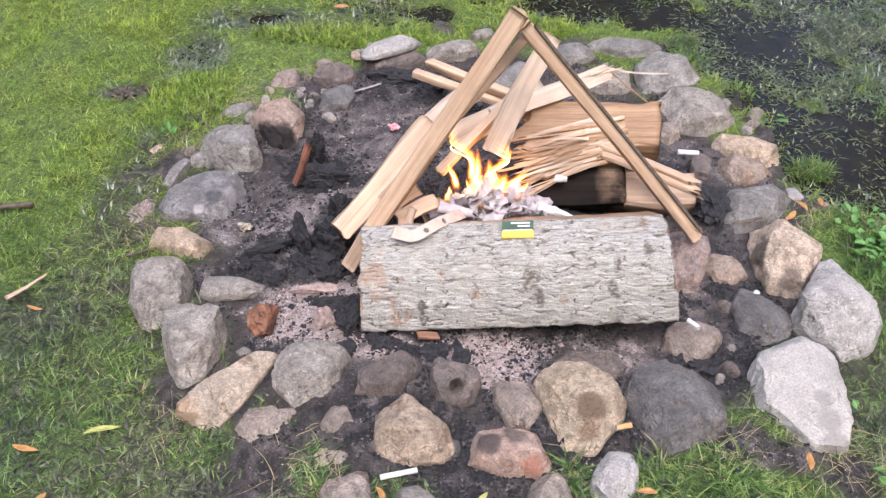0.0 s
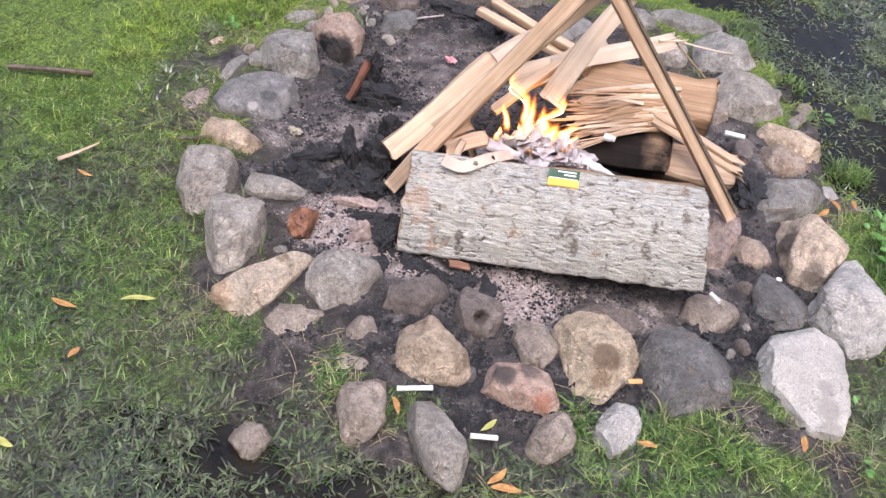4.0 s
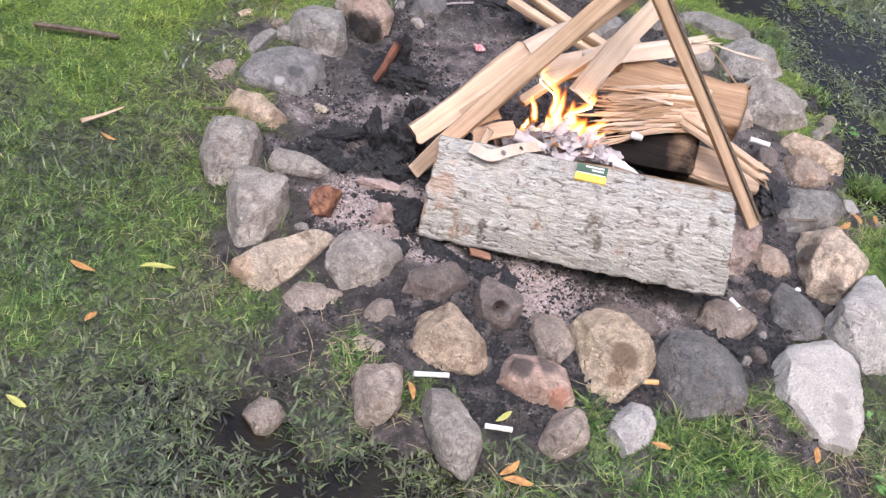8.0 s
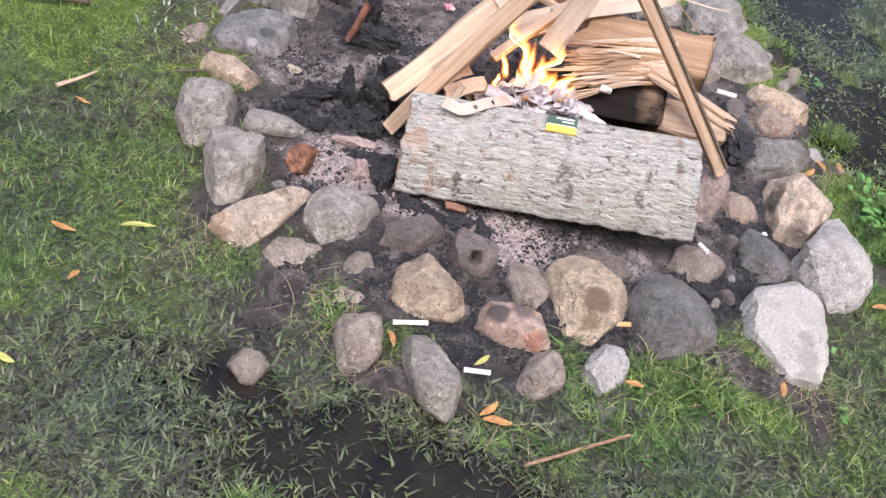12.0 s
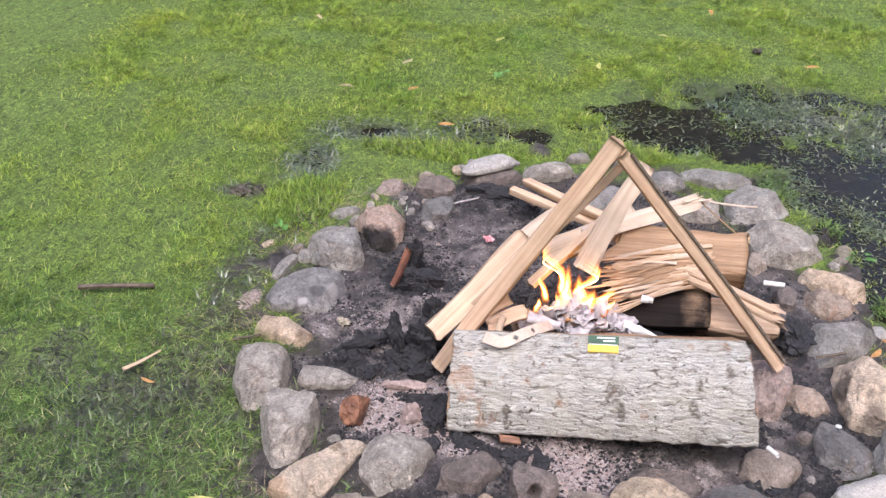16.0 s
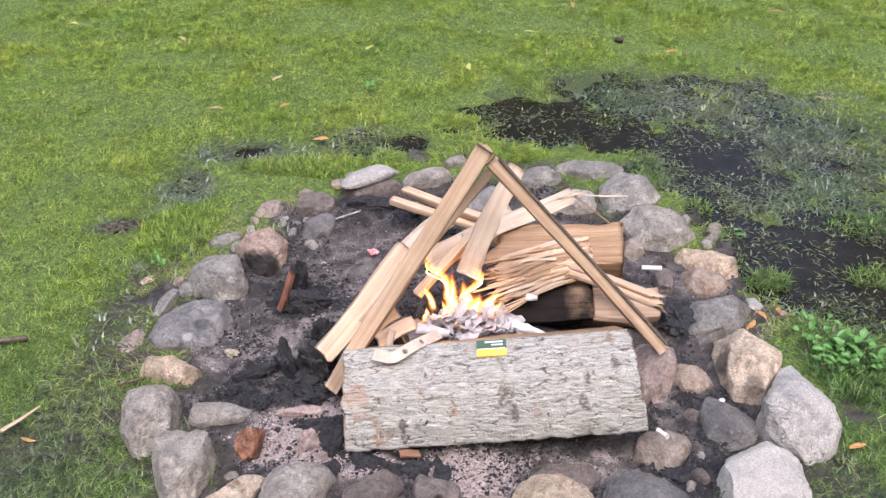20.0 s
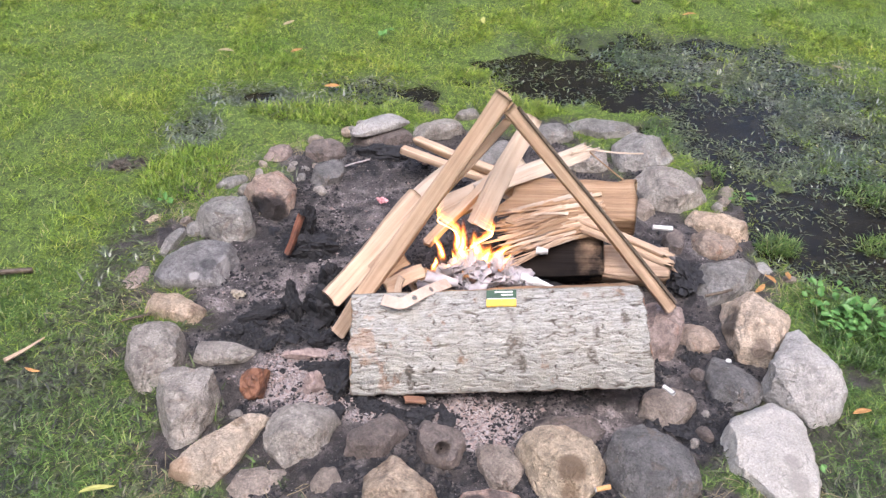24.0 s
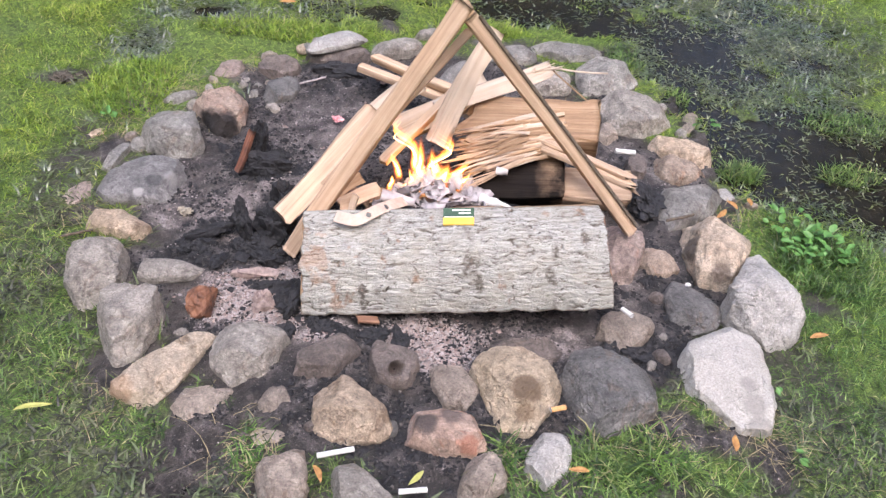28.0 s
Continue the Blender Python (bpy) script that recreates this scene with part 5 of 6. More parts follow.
# ---- flames ----
def flame_material(name, colour, power):
    """A thin glowing sheet of gas: adds its light to what lies behind it."""
    m = bpy.data.materials.new(name)
    m.use_nodes = True
    nt = m.node_tree
    nt.nodes.remove(nt.nodes["Principled BSDF"])
    tc = nt.nodes.new("ShaderNodeTexCoord")
    sep = nt.nodes.new("ShaderNodeSeparateXYZ")
    nt.links.new(tc.outputs["Generated"], sep.inputs[0])
    rise = ramp(nt, sep.outputs["Z"], [(0.0, (0.15,) * 3), (0.18, (0.9,) * 3), (0.55, (1.0,) * 3), (0.85, (0.45,) * 3), (1.0, (0.0,) * 3)])
    wisp = ramp(nt, noise_tex(nt, coords(nt, (110, 110, 38)), 1.0, 3, 0.5, 0.9), [(0.30, (0.35,) * 3), (0.62, (1.0,) * 3)])
    st = nt.nodes.new("ShaderNodeMath")
    st.operation = "MULTIPLY"
    nt.links.new(rise, st.inputs[0])
    nt.links.new(wisp, st.inputs[1])
    ml = nt.nodes.new("ShaderNodeMath")
    ml.operation = "MULTIPLY"
    ml.inputs[1].default_value = power
    nt.links.new(st.outputs[0], ml.inputs[0])
    em = nt.nodes.new("ShaderNodeEmission")
    em.inputs["Color"].default_value = (*colour, 1)
    nt.links.new(ml.outputs[0], em.inputs["Strength"])
    both = nt.nodes.new("ShaderNodeAddShader")
    nt.links.new(nt.nodes.new("ShaderNodeBsdfTransparent").outputs[0], both.inputs[0])
    nt.links.new(em.outputs[0], both.inputs[1])
    nt.links.new(both.outputs[0], nt.nodes["Material Output"].inputs["Surface"])
    return m


SHELLS = (
    ("tongue", 1.00, 1.00, flame_material("flame_edge", (1.0, 0.17, 0.015), FLAME * 0.035)),
    ("veil", 0.72, 0.90, flame_material("flame_veil", (1.0, 0.32, 0.03), FLAME * 0.11)),
    ("glow", 0.48, 0.78, flame_material("flame_glow", (1.0, 0.48, 0.07), FLAME * 0.26)),
    ("heart", 0.26, 0.62, flame_material("flame_heart", (1.0, 0.68, 0.20), FLAME * 0.5)),
)
fire = thing("flame", "small orange and yellow flames burning on paper ash", "flame", at=(0.092, 1.172, 0.06))


def tongue(x, y, z, height, radius, seed, lean=0.2, sway=0.25):
    """One S-curved tongue of flame, four thin shells one inside the other."""
    nu, nv = 20, 32
    a = np.linspace(0, 2 * np.pi, nu, endpoint=False)
    t = np.linspace(0, 1, nv)
    A, T = np.meshgrid(a, t, indexing="ij")
    sway *= 0.6
    prof = radius * np.sin(np.pi * np.clip(T * 0.84 + 0.16, 0, 1)) ** 0.9 * (1 - 0.5 * T)
    ripple = 1 + 0.45 * fbm(np.stack([np.cos(A) * 0.8, np.sin(A) * 0.8, T * 2.6], -1) + seed, seed, 3)
    R = np.maximum(prof * ripple, 0.0003)
    bend = sway * height * fbm(np.stack([T * 2.0, 0 * T, 0 * T], -1) + seed * 1.7, seed + 1, 2) * T
    for k, (name, wide, tall, mat) in enumerate(SHELLS):
        up = z + 0.003 * k + height * tall * T
        P = np.stack([x + wide * R * np.cos(A) + bend + lean * height * T ** 1.5, y + 0.5 * wide * R * np.sin(A), up], -1)
        ob = part(name, mesh_from(name, P.reshape(-1, 3), grid_faces(nu, nv, True)), mat, fire if k == 0 else outer, "" if k < 3 else "bright yellow heart of the flame tongue")
        if k == 0:
            outer = ob


for args in (
        (0.020, 0.002, -0.004, 0.052, 0.034, 21, 0.2), (-0.012, -0.004, -0.004, 0.044, 0.024, 22, 0.1), (0.012, -0.005, 0.0, 0.070, 0.024, 1, 0.25), (0.034, 0.002, 0.006, 0.066, 0.016, 2, 0.5), (-0.010, 0.0, 0.004, 0.112, 0.013, 3, 0.05, 0.4),
        (-0.032, -0.008, 0.0, 0.056, 0.010, 4, -0.1), (-0.052, 0.014, 0.010, 0.062, 0.008, 5, -0.2), (-0.045, -0.002, -0.006, 0.030, 0.010, 6, 0.3),
        (0.002, 0.016, 0.020, 0.105, 0.009, 7, 0.2, 0.5), (0.012, -0.036, -0.020, 0.026, 0.006, 8), (-0.026, 0.012, 0.030, 0.125, 0.009, 9, -0.25, 0.4),
        (0.014, 0.006, 0.004, 0.086, 0.018, 10, -0.15), (0.050, -0.004, 0.004, 0.046, 0.010, 12, 0.35), (-0.068, -0.006, 0.000, 0.036, 0.008, 13, 0.1)):
    tongue(*args)

# ---- burnt paper heap ----
def flake_mesh(name, size, seed):
    n = 14
    g = np.linspace(-1, 1, n)
    X, Y = np.meshgrid(g, g, indexing="ij")
    r = np.hypot(X, Y)
    edge = 1 + 0.35 * fbm(np.stack([X * 1.3, Y * 1.3, 0 * X], -1) + seed, seed, 3)
    sx = size * edge * (1 - 0.18 * (np.abs(X * Y)))
    Z = size * (0.45 * fbm(np.stack([X * 0.9, Y * 0.9, 0 * X], -1) + seed * 2, seed + 4, 3) + 0.15 * (X * math.cos(seed) + Y * math.sin(seed)) ** 2)
    top = np.stack([X * sx, Y * sx * 0.75, Z], -1).reshape(-1, 3)
    low = top - np.array([0, 0, 0.0008])
    f = grid_faces(n, n)
    rim = list(range(0, n)) + [i * n + n - 1 for i in range(1, n)] + [(n - 1) * n + j for j in range(n - 2, -1, -1)] + [i * n for i in range(n - 2, 0, -1)]
    side = [(rim[i], rim[(i + 1) % len(rim)], rim[(i + 1) % len(rim)] + n * n, rim[i] + n * n) for i in range(len(rim))]
    return mesh_from(name, np.vstack([top, low]), np.vstack([f, f[:, ::-1] + n * n, side]))


heap = thing("paper_ash_heap", "heap of crumpled pale grey-pink burnt paper ash", "ash", at=(0.12, 1.16, 0.03))
part("core", lump_mesh("core", 0.075, 0.055, 0.035, 5, 0.3, True), PAPER_ASH, heap)
rng = np.random.RandomState(77)
for i in range(84):
    a, r = rng.uniform(0, 2 * np.pi), math.sqrt(rng.uniform(0, 1))
    x, y = 0.098 * r * math.cos(a) - 0.008, 0.064 * r * math.sin(a) - 0.006
    z = 0.006 + 0.050 * (1 - r ** 2) + rng.uniform(-0.004, 0.008)
    me = flake_mesh("flake", rng.uniform(0.012, 0.027), 200 + i)
    part("flake", me, PAPER_ASH if i % 9 else PAPER_CHAR, heap, "", pose(x, y, z, rng.uniform(-38, 48), rng.uniform(-35, 35), rng.uniform(0, 360)))


def tube_mesh(name, length, r0, r1, n=16, seed=0, crumple=0.0):
    a = np.linspace(0, 2 * np.pi, n, endpoint=False)
    t = np.linspace(0, 1, 14)
    A, T = np.meshgrid(a, t, indexing="ij")
    R = r0 + (r1 - r0) * T
    if crumple:
        R = R * (1 + crumple * fbm(np.stack([np.cos(A), np.sin(A), T * 4], -1) + seed, seed, 3))
    P = np.stack([T * length, R * np.cos(A), R * np.sin(A)], -1).reshape(-1, 3)
    V = np.vstack([P, [[0, 0, 0], [length, 0, 0]]])
    F = [tuple(f) for f in grid_faces(n, 14, True).tolist()]
    k = len(P)
    F += [(k, i * 14, ((i + 1) % n) * 14) for i in range(n)]
    F += [(k + 1, ((i + 1) % n) * 14 + 13, i * 14 + 13) for i in range(n)]
    me = bpy.data.meshes.new(name)
    me.from_pydata(V.tolist(), [], F)
    me.polygons.foreach_set("use_smooth", [True] * len(me.polygons))
    me.update()
    return me


def along(p0, p1):
    m, length, origin = axis_pose(p0, p1)
    return Matrix.Translation(origin) @ m, length


def paper_roll(label, p0, p1, r0, r1, mat, seed):
    m, length = along(p0, p1)
    me = tube_mesh("paper_roll", length, r0, r1, 18, seed, 0.25)
    me.materials.append(mat)
    ob = tagged(new("paper_roll", me), label, "paper")
    ob.matrix_world = m
    return ob


paper_roll("rolled piece of pale burnt paper on the log", (0.012, 1.118, 0.088), (0.068, 1.112, 0.080), 0.010, 0.006, PAPER_ASH, 3)
paper_roll("twisted white paper end sticking out of the ash", (0.180, 1.155, 0.065), (0.236, 1.132, 0.062), 0.010, 0.004, PAPER, 4)
paper_roll("crumpled white paper scrap against the charred log", (0.205, 1.19, 0.10), (0.225, 1.186, 0.10), 0.007, 0.005, PAPER, 5)


def card_strip():
    """A bent strip of card with two punched holes."""
    nu, nv = 90, 18
    knots = np.array([(-0.052, 0.990, 0.137), (-0.022, 0.976, 0.140), (0.013, 1.008, 0.142), (0.050, 1.066, 0.116)])
    u = np.linspace(0, 1, nu)
    at = u * 3
    P = np.stack([np.interp(at, range(4), knots[:, k]) for k in range(3)], -1)
    for _ in range(60):
        P[1:-1] = (P[:-2] + P[1:-1] * 2 + P[2:]) / 4
    d = np.gradient(P, axis=0)
    d /= np.linalg.norm(d, axis=1)[:, None]
    side = np.cross(d, np.array([0, -0.6, 0.8]))
    side /= np.linalg.norm(side, axis=1)[:, None]
    w = np.linspace(-0.009, 0.009, nv)
    V = P[:, None] + side[:, None] * w[None, :, None]
    s = np.cumsum(np.r_[0, np.linalg.norm(np.diff(P, axis=0), axis=1)])
    F = []
    for f in grid_faces(nu, nv).tolist():
        i, j = f[0] // nv, f[0] % nv
        if all(math.hypot(s[i] - h, w[j]) > 0.0042 for h in (s[-1] * 0.36, s[-1] * 0.62)):
            F.append(f)
    me = mesh_from("card_strip", V.reshape(-1, 3), F)
    me.materials.append(CARD)
    ob = tagged(new("card_strip", me), "bent strip of tan card with two round holes on the log", "card")
    sol = ob.modifiers.new("thickness", "SOLIDIFY")
    sol.thickness = 0.0015
    return ob


card_strip()


def box_mesh(name, sx, sy, sz, bevel=0.0008):
    bm = bmesh.new()
    bmesh.ops.create_cube(bm, size=1)
    bmesh.ops.scale(bm, vec=(sx, sy, sz), verts=bm.verts)
    bmesh.ops.bevel(bm, geom=list(bm.edges), offset=bevel, segments=2, affect="EDGES")
    me = bpy.data.meshes.new(name)
    bm.to_mesh(me)
    bm.free()
    return me


def matchbook():
    box = thing("matchbox", "small flat matchbox with green and yellow print on the log", "matchbox")
    box.matrix_world = pose(0.132, 0.990, 0.149, 26, -7, -3)
    part("tray", box_mesh("tray", 0.045, 0.027, 0.005), PAPER, box)
    part("green_cover", box_mesh("green_cover", 0.0465, 0.015, 0.006), GREEN_PRINT, box, "dark green printed half", pose(0, 0.0065, 0))
    part("yellow_cover", box_mesh("yellow_cover", 0.0465, 0.0125, 0.0062), YELLOW_PRINT, box, "yellow printed half", pose(0, -0.0075, 0))
    for x, y, w in ((0.004, 0.010, 0.028), (0.009, 0.005, 0.018)):
        part("print_bar", box_mesh("print_bar", w, 0.0026, 0.0004, 0.0001), PAPER, box, "white print", pose(x, y, 0.0032))


matchbook()

# ---- cigarette ends ----
def cigarette(label, p0, p1, r=0.0037, filt=0.35, filt_mat=None):
    m, length = along(p0, p1)
    cig = thing("cigarette_end", label, "cigarette", "cigarette ends")
    cig.matrix_world = m
    part("paper", tube_mesh("paper", length * (1 - filt), r, r * 0.95, 14, 3, 0.06), PAPER, cig)
    part("filter", tube_mesh("filter", length * filt, r * 1.03, r * 1.03, 14, 4, 0.03), filt_mat or PAPER, cig, "", pose(length * (1 - filt), 0, 0))


cigarette("white cigarette end on wet ash among front stones", (-0.047, 0.648, 0.011), (0.0, 0.661, 0.011))
cigarette("white cigarette end beside a green leaf", (0.060, 0.598, 0.011), (0.096, 0.603, 0.011))
cigarette("white cigarette end leaning on a brown stone", (0.386, 0.905, 0.058), (0.398, 0.888, 0.060))
cigarette("white cigarette end on dark ash by the firewood", (0.448, 1.350, 0.052), (0.486, 1.347, 0.052), 0.005)
cigarette("orange cigarette filter between two stones", (0.262, 0.722, 0.034), (0.283, 0.728, 0.034), 0.0036, 0.98, FILTER)

# ---- litter ----
def scrap(name, label, cat, mat, x, y, z, s, seed):
    me = lump_mesh(name, s, s * 0.8, s * 0.55, seed, 0.55)
    me.materials.append(mat)
    ob = tagged(new(name, me), label, cat)
    ob.location = (x, y, z)


scrap("bottle_cap", "crumpled red and white foil cap on the ash", "litter", RED_FOIL, -0.087, 1.462, 0.014, 0.010, 5)
scrap("foil_scrap", "crumpled dull silver foil in the ash", "litter", FOIL, -0.320, 1.140, 0.014, 0.010, 6)
scrap("paper_scrap", "crumpled pinkish paper scrap under the back kindling", "litter", ASH_PINK, -0.003, 1.62, 0.025, 0.015, 7)
scrap("paper_scrap", "white scrap of paper between stones", "litter", PAPER, 0.515, 1.0, 0.03, 0.004, 8)

# ---- charcoal and ash ----
def charcoal(label, x, y, z, sx, sy, sz, seed, turn=0.0, mat=CHARCOAL, name="charcoal", rough=0.26):
    """An angular, cracked lump of burnt wood."""
    rng = np.random.RandomState(seed)
    P = LUMP_V.copy()
    for _ in range(9):
        d = rng.normal(size=3)
        d /= np.linalg.norm(d)
        t = P @ d
        P = P - np.outer(np.maximum(t - t.max() * rng.uniform(0.6, 0.9), 0), d)
    crack = np.clip(1 - np.abs(vnoise(P * np.array([2.6, 5.0, 3.4]) + seed, seed + 2)) * 7, 0, 1) + np.clip(1 - np.abs(vnoise(P * np.array([6.0, 2.2, 4.1]) + seed, seed + 3)) * 7, 0, 1)
    P = P * (1 + rough * fbm(P * 2.0 + seed, seed, 6, 0.68) - 0.38 * rough * crack)[:, None] * np.array([sx, sy, sz]) * 1.1
    me = mesh_from(name, P, LUMP_F, False)
    me.materials.append(mat)
    ob = tagged(new(name, me), label, "charcoal" if mat is CHARCOAL else "wood", "charcoal lumps" if mat is CHARCOAL else "burnt wood")
    ob.matrix_world = pose(x, y, z, 10 * math.sin(seed), 12 * math.cos(seed), turn)


charcoal("reddish brown broken wood chunk lying in the ash", -0.244, 0.924, 0.014, 0.031, 0.024, 0.025, 61, 60, WOOD_CHUNK, "wood_chunk", 0.10)
charcoal("crumbling pinkish ash-coated wood block", -0.155, 0.918, 0.014, 0.017, 0.014, 0.024, 62, 20, ASH_PINK, "ash_block", 0.18)
charcoal("long flat piece of wood burnt to pink ash", -0.178, 1.000, 0.006, 0.046, 0.010, 0.008, 63, 14, ASH_PINK, "ash_block", 0.16)
for k, (x, y, size) in enumerate(((-0.128, 0.945, 0.015), (-0.118, 0.872, 0.013), (-0.075, 0.905, 0.013), (-0.03, 0.872, 0.016), (0.055, 0.862, 0.014), (-0.10, 0.965, 0.012))):
    charcoal("small black charcoal lump in the pale ash", x, y, 0.006, size * 1.2, size, size * 0.9, 70 + k, 50 * k)
charcoal("tall black charred stump by the plank's foot", -0.155, 1.165, 0.03, 0.022, 0.03, 0.045, 1)
charcoal("black charcoal lump by the plank's foot", -0.162, 1.10, 0.024, 0.030, 0.027, 0.036, 2)
charcoal("black charred branch piece in the ash", -0.270, 1.088, 0.014, 0.045, 0.010, 0.010, 3, 10)
charcoal("black charred stub standing in the ash", -0.215, 1.10, 0.034, 0.016, 0.016, 0.035, 4)
for k in range(6):
    charcoal("small black charcoal lump in the ash beside the tan stone", -0.30 + 0.028 * k, 1.05 + 0.022 * math.sin(2.3 * k), 0.006, 0.014 + 0.004 * (k % 3), 0.011, 0.010, 30 + k, 40 * k)
for k in range(6):
    charcoal("small black charcoal lump by the plank's foot", -0.205 + 0.018 * k, 1.060 + 0.024 * math.sin(1.9 * k), 0.006, 0.012 + 0.003 * (k % 3), 0.011, 0.010, 50 + k, 60 * k)
charcoal("black charred wood by the back stones", -0.205, 1.285, 0.02, 0.04, 0.022, 0.022, 6, 20)
charcoal("black charred wood by the back stones", -0.228, 1.335, 0.03, 0.02, 0.025, 0.04, 7)
charcoal("black charcoal lumps before the bark log", 0.020, 0.868, 0.006, 0.026, 0.016, 0.014, 8)
charcoal("black charcoal lumps before the bark log", -0.055, 0.880, 0.006, 0.018, 0.015, 0.012, 9, 30)
charcoal("black charcoal lump among pale ash", -0.150, 0.965, 0.008, 0.030, 0.014, 0.014, 10, 5)
charcoal("black charcoal lump among pale ash", -0.115, 0.925, 0.014, 0.02, 0.03, 0.018, 11)
charcoal("blackened wood under the brown stones", 0.415, 0.862, 0.004, 0.028, 0.018, 0.012, 12)
charcoal("black charcoal pile by the tripod's foot", 0.50, 1.24, 0.02, 0.035, 0.05, 0.02, 13)
charcoal("black ash in the hollow behind the log", 0.22, 1.17, 0.012, 0.07, 0.035, 0.02, 14)
charcoal("black soot-covered earth under the back stones", -0.10, 1.66, 0.012, 0.06, 0.03, 0.02, 15)


def crumbs(name, label, mat, n, seed, size, keep, x0=-0.42, x1=0.62, y0=0.62, y1=1.78):
    rng = np.random.RandomState(seed)
    x, y = rng.uniform(x0, x1, n), rng.uniform(y0, y1, n)
    ok = rng.uniform(0, 1, n) < keep(x, y)
    x, y = x[ok], y[ok]
    k = len(x)
    bv = np.array([(1, 0, 0), (-1, 0, 0), (0, 1, 0), (0, -1, 0), (0, 0, 1), (0, 0, -1)], float)
    bf = np.array([(0, 2, 4), (2, 1, 4), (1, 3, 4), (3, 0, 4), (2, 0, 5), (1, 2, 5), (3, 1, 5), (0, 3, 5)])
    s = size * rng.lognormal(0, 0.42, k)
    jit = 1 + rng.uniform(-0.4, 0.4, (k, len(bv)))
    dims = rng.uniform(0.5, 1.3, (k, 1, 3)) * np.array([1, 1, 0.7])
    a = rng.uniform(0, 6.28, k)
    V = bv[None] * jit[..., None] * dims * s[:, None, None]
    c, si = np.cos(a)[:, None], np.sin(a)[:, None]
    V = np.stack([V[..., 0] * c - V[..., 1] * si, V[..., 0] * si + V[..., 1] * c, V[..., 2]], -1)
    V += np.stack([x, y, ground_z(x, y) + 0.25 * s], -1)[:, None]
    F = (np.arange(k)[:, None, None] * len(bv) + bf[None]).reshape(-1, 3)
    me = mesh_from(name, V.reshape(-1, 3), F, False)
    me.materials.append(mat)
    return tagged(new(name, me), label, "ash", kind="stuff")


crumbs("charcoal_crumbs", "black charcoal crumbs scattered over the fire bed", CHARCOAL, 60000, 301, 0.0021, lambda x, y: pit_mask(x, y) * (1 - 0.85 * ash_mask(x, y)) * np.clip(0.35 + 0.9 * fbm(flat3(x, y, 9), 51, 3), 0.05, 1))
crumbs("ash_crumbs", "pale ash and white crumbs on the fire bed", ASHES, 30000, 303, 0.0011, lambda x, y: pit_mask(x, y) * np.clip(0.07 + ash_mask(x, y) + 0.25 * fbm(flat3(x, y, 11), 53, 2), 0.02, 1))
crumbs("ash_crumbs", "pinkish burnt lumps among the ash", ASH_PINK, 1600, 305, 0.0024, lambda x, y: np.clip(ash_mask(x, y), 0, 1))
crumbs("soil_crumbs", "dark soil and grit crumbs between the stones", plain_material("soil_grit", (0.012, 0.010, 0.009), (0.17, 0.15, 0.135), 260, 0.8), 26000, 307, 0.0017, lambda x, y: np.clip(mud_mask(x, y), 0, 1) * 0.8, -0.5, 0.75, 0.5, 1.9)

for x0, x1, y0, y1, seed in ((-0.01, 0.20, 0.79, 0.94, 320), (-0.30, -0.04, 0.86, 1.02, 330)):
    crumbs("ash_crumbs", "pale crumbly wood ash beside the log", ASHES, 15000, seed, 0.0010, lambda x, y: ash_mask(x, y) ** 2, x0, x1, y0, y1)
    crumbs("ash_crumbs", "pinkish burnt lumps in the pale ash", ASH_PINK, 6000, seed + 1, 0.0014, lambda x, y: ash_mask(x, y) ** 2, x0, x1, y0, y1)
    crumbs("charcoal_crumbs", "black crumbs mixed into the pale ash", CHARCOAL, 700, seed + 2, 0.0022, ash_mask, x0, x1, y0, y1)
for x0, x1, y0, y1, seed in ((-0.36, -0.08, 0.97, 1.22, 340), (-0.14, 0.10, 0.83, 0.99, 350), (-0.30, -0.12, 1.24, 1.37, 360), (0.36, 0.58, 0.82, 1.06, 370), (-0.10, 0.32, 0.60, 0.82, 380)):
    crumbs("charcoal_crumbs", "heaped black charcoal crumbs and soot", CHARCOAL, 5200, seed, 0.0030, lambda x, y: soot_mask(x, y) ** 2 * np.clip(0.55 + 1.3 * fbm(flat3(x, y, 30), 55, 3), 0, 1), x0, x1, y0, y1)

# ---- fallen leaves, twigs, weeds ----
def leaf_mesh(name, length, width, seed):
    nu, nv = 14, 5
    u, v = np.linspace(0, 1, nu), np.linspace(-1, 1, nv)
    U, V = np.meshgrid(u, v, indexing="ij")
    w = width * np.sin(np.pi * np.clip(U, 0.02, 0.985)) ** 0.8 * 0.5
    X = (U - 0.5) * length
    Y = V * w + 0.10 * length * np.sin(U * 2.6 + seed)
    Z = 0.06 * length * np.sin(U * 3.1 + seed * 1.7) + 0.35 * np.abs(V) * w + 0.003
    top = np.stack([X, Y, Z], -1).reshape(-1, 3)
    f = grid_faces(nu, nv)
    return mesh_from(name, top, f)


def leaf(label, mat, x, y, z, length, width, yaw, seed):
    me = leaf_mesh("leaf", length, width, seed)
    me.materials.append(mat)
    ob = tagged(new("leaf", me), label, "leaf", "fallen leaves")
    ob.matrix_world = pose(x, y, z + float(ground_z(x, y)), 0, 0, yaw)
    sol = ob.modifiers.new("thickness", "SOLIDIFY")
    sol.thickness = 0.0006


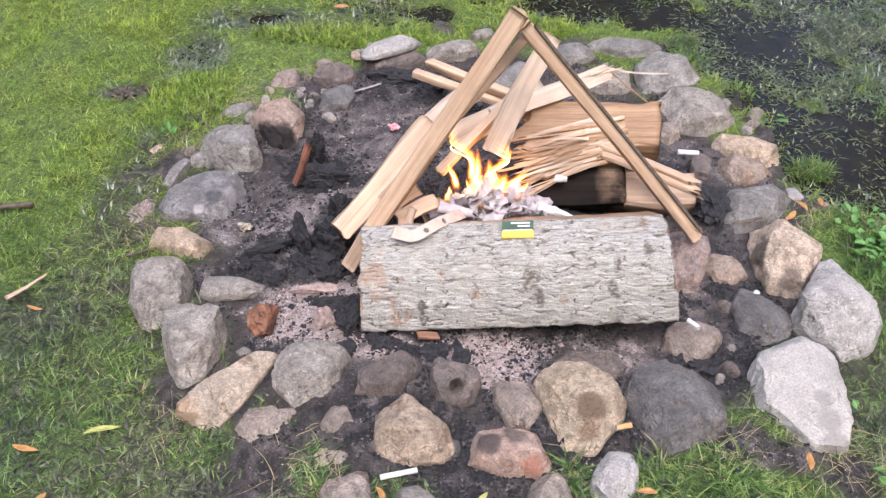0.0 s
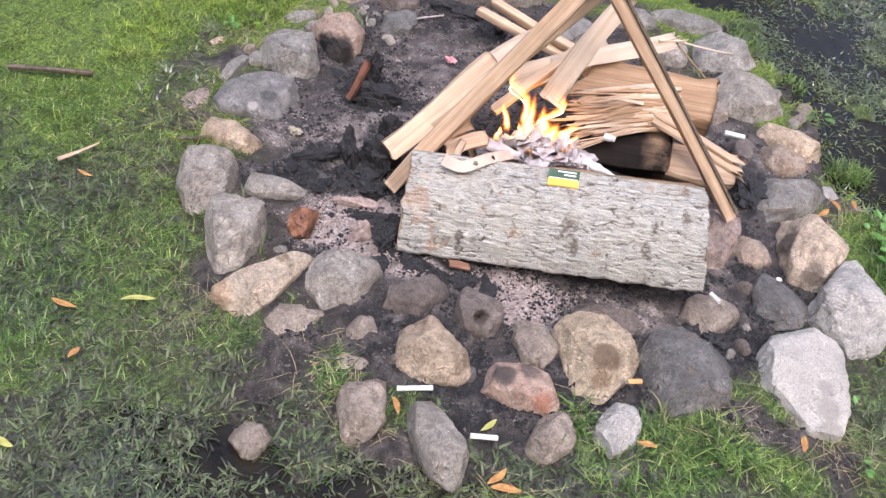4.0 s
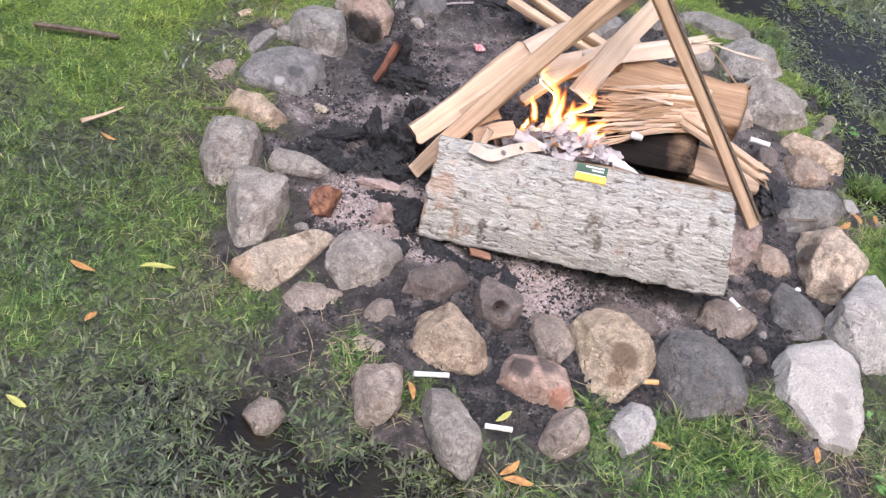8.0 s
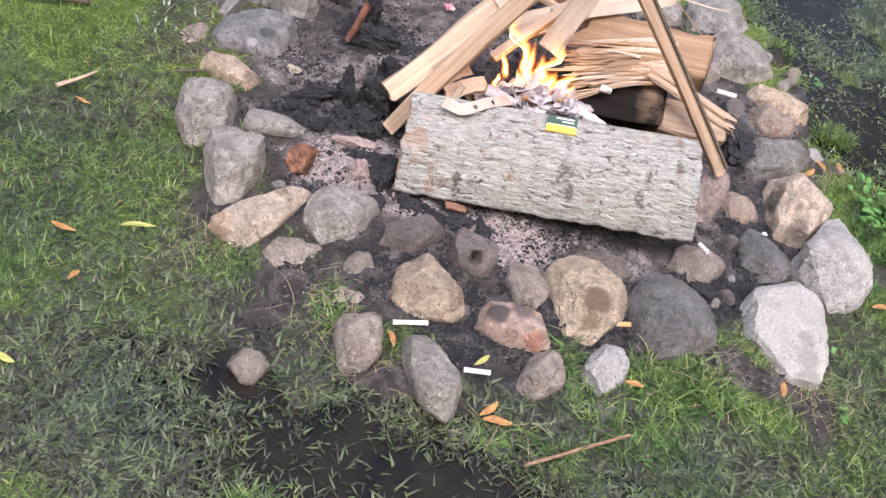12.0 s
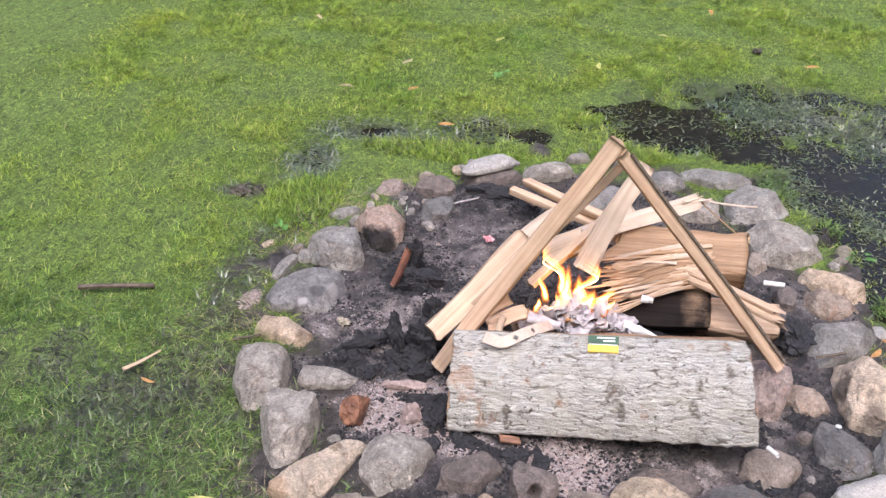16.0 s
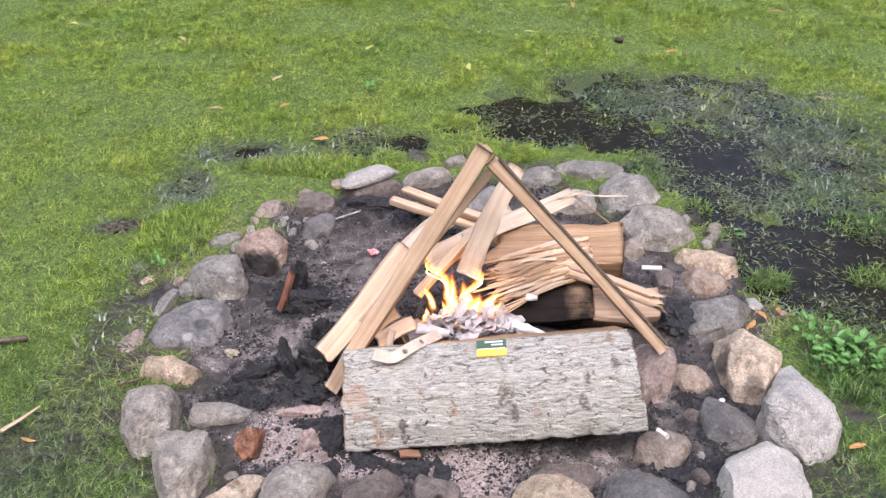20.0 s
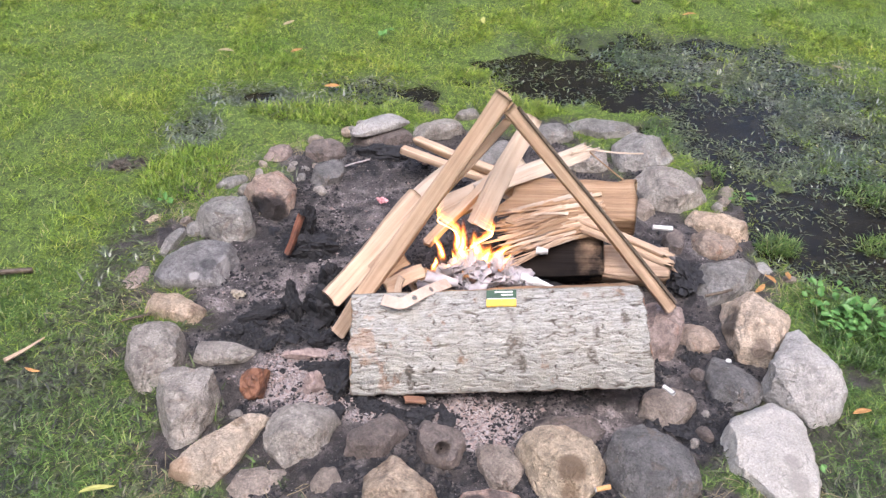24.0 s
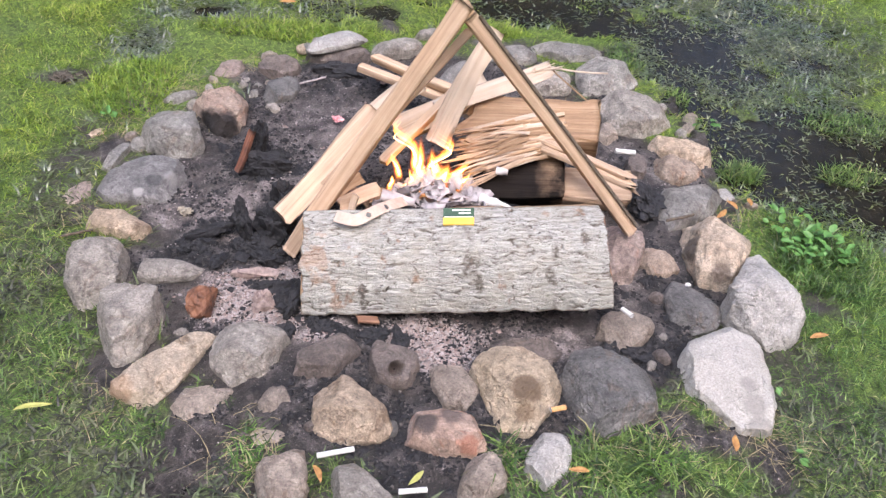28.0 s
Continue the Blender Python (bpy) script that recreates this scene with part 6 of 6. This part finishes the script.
Y1, O1 = "narrow yellow-green fallen leaf lying on wet grass", "curled orange-brown fallen leaf on the ground"
leaf(Y1, LEAF_YELLOW, -0.423, 0.703, 0.016, 0.046, 0.009, 30, 1)
leaf(Y1, LEAF_YELLOW, -0.489, 0.454, 0.012, 0.030, 0.009, -5, 2)
leaf(O1, LEAF_ORANGE, -0.518, 0.677, 0.014, 0.042, 0.009, -10, 3)
leaf("bright yellow-green leaf lying by a cigarette end", LEAF_YELLOW, 0.081, 0.616, 0.010, 0.030, 0.008, 45, 4)
leaf(O1, LEAF_ORANGE, 0.513, 0.688, 0.020, 0.030, 0.010, 65, 5)
leaf(O1, LEAF_ORANGE, 0.289, 0.625, 0.020, 0.026, 0.009, -15, 6)
leaf(O1, LEAF_ORANGE, -0.045, 0.622, 0.012, 0.030, 0.008, -60, 7)
leaf(O1, LEAF_ORANGE, 0.115, 0.535, 0.012, 0.040, 0.012, 20, 8)
leaf(O1, LEAF_ORANGE, 0.100, 0.548, 0.012, 0.036, 0.010, 60, 9)
leaf(O1, LEAF_ORANGE, 0.617, 1.190, 0.03, 0.030, 0.010, 40, 10)
leaf(O1, LEAF_ORANGE, 0.650, 1.230, 0.02, 0.028, 0.010, 110, 11)
leaf(O1, LEAF_ORANGE, 0.690, 1.245, 0.02, 0.028, 0.010, 70, 12)
leaf("small orange leaf on the grass", LEAF_ORANGE, -0.254, 1.991, 0.016, 0.040, 0.018, 10, 13)
leaf(O1, LEAF_ORANGE, 0.705, 0.905, 0.02, 0.030, 0.010, 20, 14)
leaf(O1, LEAF_ORANGE, -0.47, 0.60, 0.012, 0.020, 0.009, 80, 15)
leaf("narrow brown leaf by the tan chip", LEAF_ORANGE, -0.60, 0.93, 0.012, 0.026, 0.006, -10, 16)
for i, (x, y) in enumerate(((-0.554, 2.131), (-0.372, 2.174), (0.143, 2.435), (-0.775, 2.672), (0.783, 2.579), (-0.169, 2.619), (1.12, 2.22), (1.223, 2.934), (0.35, 2.75), (-0.42, 2.35), (0.52, 3.0), (-1.18, 2.825))):
    leaf("narrow pale fallen leaf on the lawn", (STRAW, LEAF_ORANGE, LEAF_YELLOW)[i % 3], x, y, 0.026, 0.042, 0.014, i * 47, 30 + i)
split_wood("twig", "thin brown reed stem lying on the front grass", REED, (0.155, 0.478, 0.010), (0.292, 0.558, 0.012), 0.0034, 0.003, 161, group="twigs")
split_wood("twig", "dark stick lying in the grass", TWIG, (-0.84, 1.155, 0.012), (-0.70, 1.185, 0.012), 0.009, 0.008, 162, group="twigs")
split_wood("twig", "thin grey twig beside the tan stone", TWIG, (-0.505, 1.058, 0.010), (-0.458, 1.078, 0.012), 0.004, 0.003, 163, group="twigs")
split_wood("twig", "thin pale ash-coated twig at the back", ASHES, (-0.178, 1.59, 0.016), (-0.125, 1.622, 0.018), 0.004, 0.003, 164, group="twigs")
split_wood("twig", "short grey twig beside the ring stones", TWIG, (0.515, 1.168, 0.03), (0.565, 1.178, 0.04), 0.004, 0.003, 165, group="twigs")
scrap("clod", "dark clod of earth on the lawn", "soil", SOIL, 0.644, 2.724, 0.008, 0.015, 15)
scrap("clod", "brown clod of dead grass and earth", "soil", SOIL, -0.665, 1.570, -0.002, 0.026, 16)
scrap("clod", "brown clod of dead grass and earth", "soil", SOIL, -0.620, 1.590, -0.002, 0.020, 17)


def weed(label, x, y, n, size, seed, spread=1.0):
    w = thing("weed", label, "weed", "broad-leaved weeds", (x, y, float(ground_z(x, y))))
    rng = np.random.RandomState(seed)
    for i in range(n):
        a = rng.uniform(0, 360)
        r = math.sqrt(rng.uniform(0.02, 1)) * size * spread
        me = leaf_mesh("leaf_blade", rng.uniform(0.6, 1.0) * size, rng.uniform(0.4, 0.62) * size, i)
        part("leaf_blade", me, LEAF_GREEN, w, "", pose(r * math.cos(radians(a)), r * math.sin(radians(a)), rng.uniform(0.012, 0.034), rng.uniform(-25, 25), rng.uniform(-30, 10), a + rng.uniform(-60, 60)))


weed("clump of small broad-leaved green weeds in the grass", 0.745, 1.185, 34, 0.022, 1, 2.2)
weed("clump of small broad-leaved green weeds in the grass", 0.80, 1.135, 34, 0.022, 2, 2.4)
weed("clump of small broad-leaved green weeds in the grass", 0.745, 1.11, 20, 0.020, 8, 1.8)
weed("small broad-leaved weed at the water's edge", 0.672, 1.515, 5, 0.025, 3)
weed("small green weed by the tan pebble", -0.52, 1.40, 6, 0.018, 4)
weed("small clover leaf beside the whitish stone", 0.604, 0.781, 3, 0.014, 5, 0.6)
weed("small clover leaf in the front grass", 0.60, 0.67, 3, 0.014, 6, 0.6)
weed("small clover leaf on the lawn", -0.15, 2.3, 4, 0.03, 7)
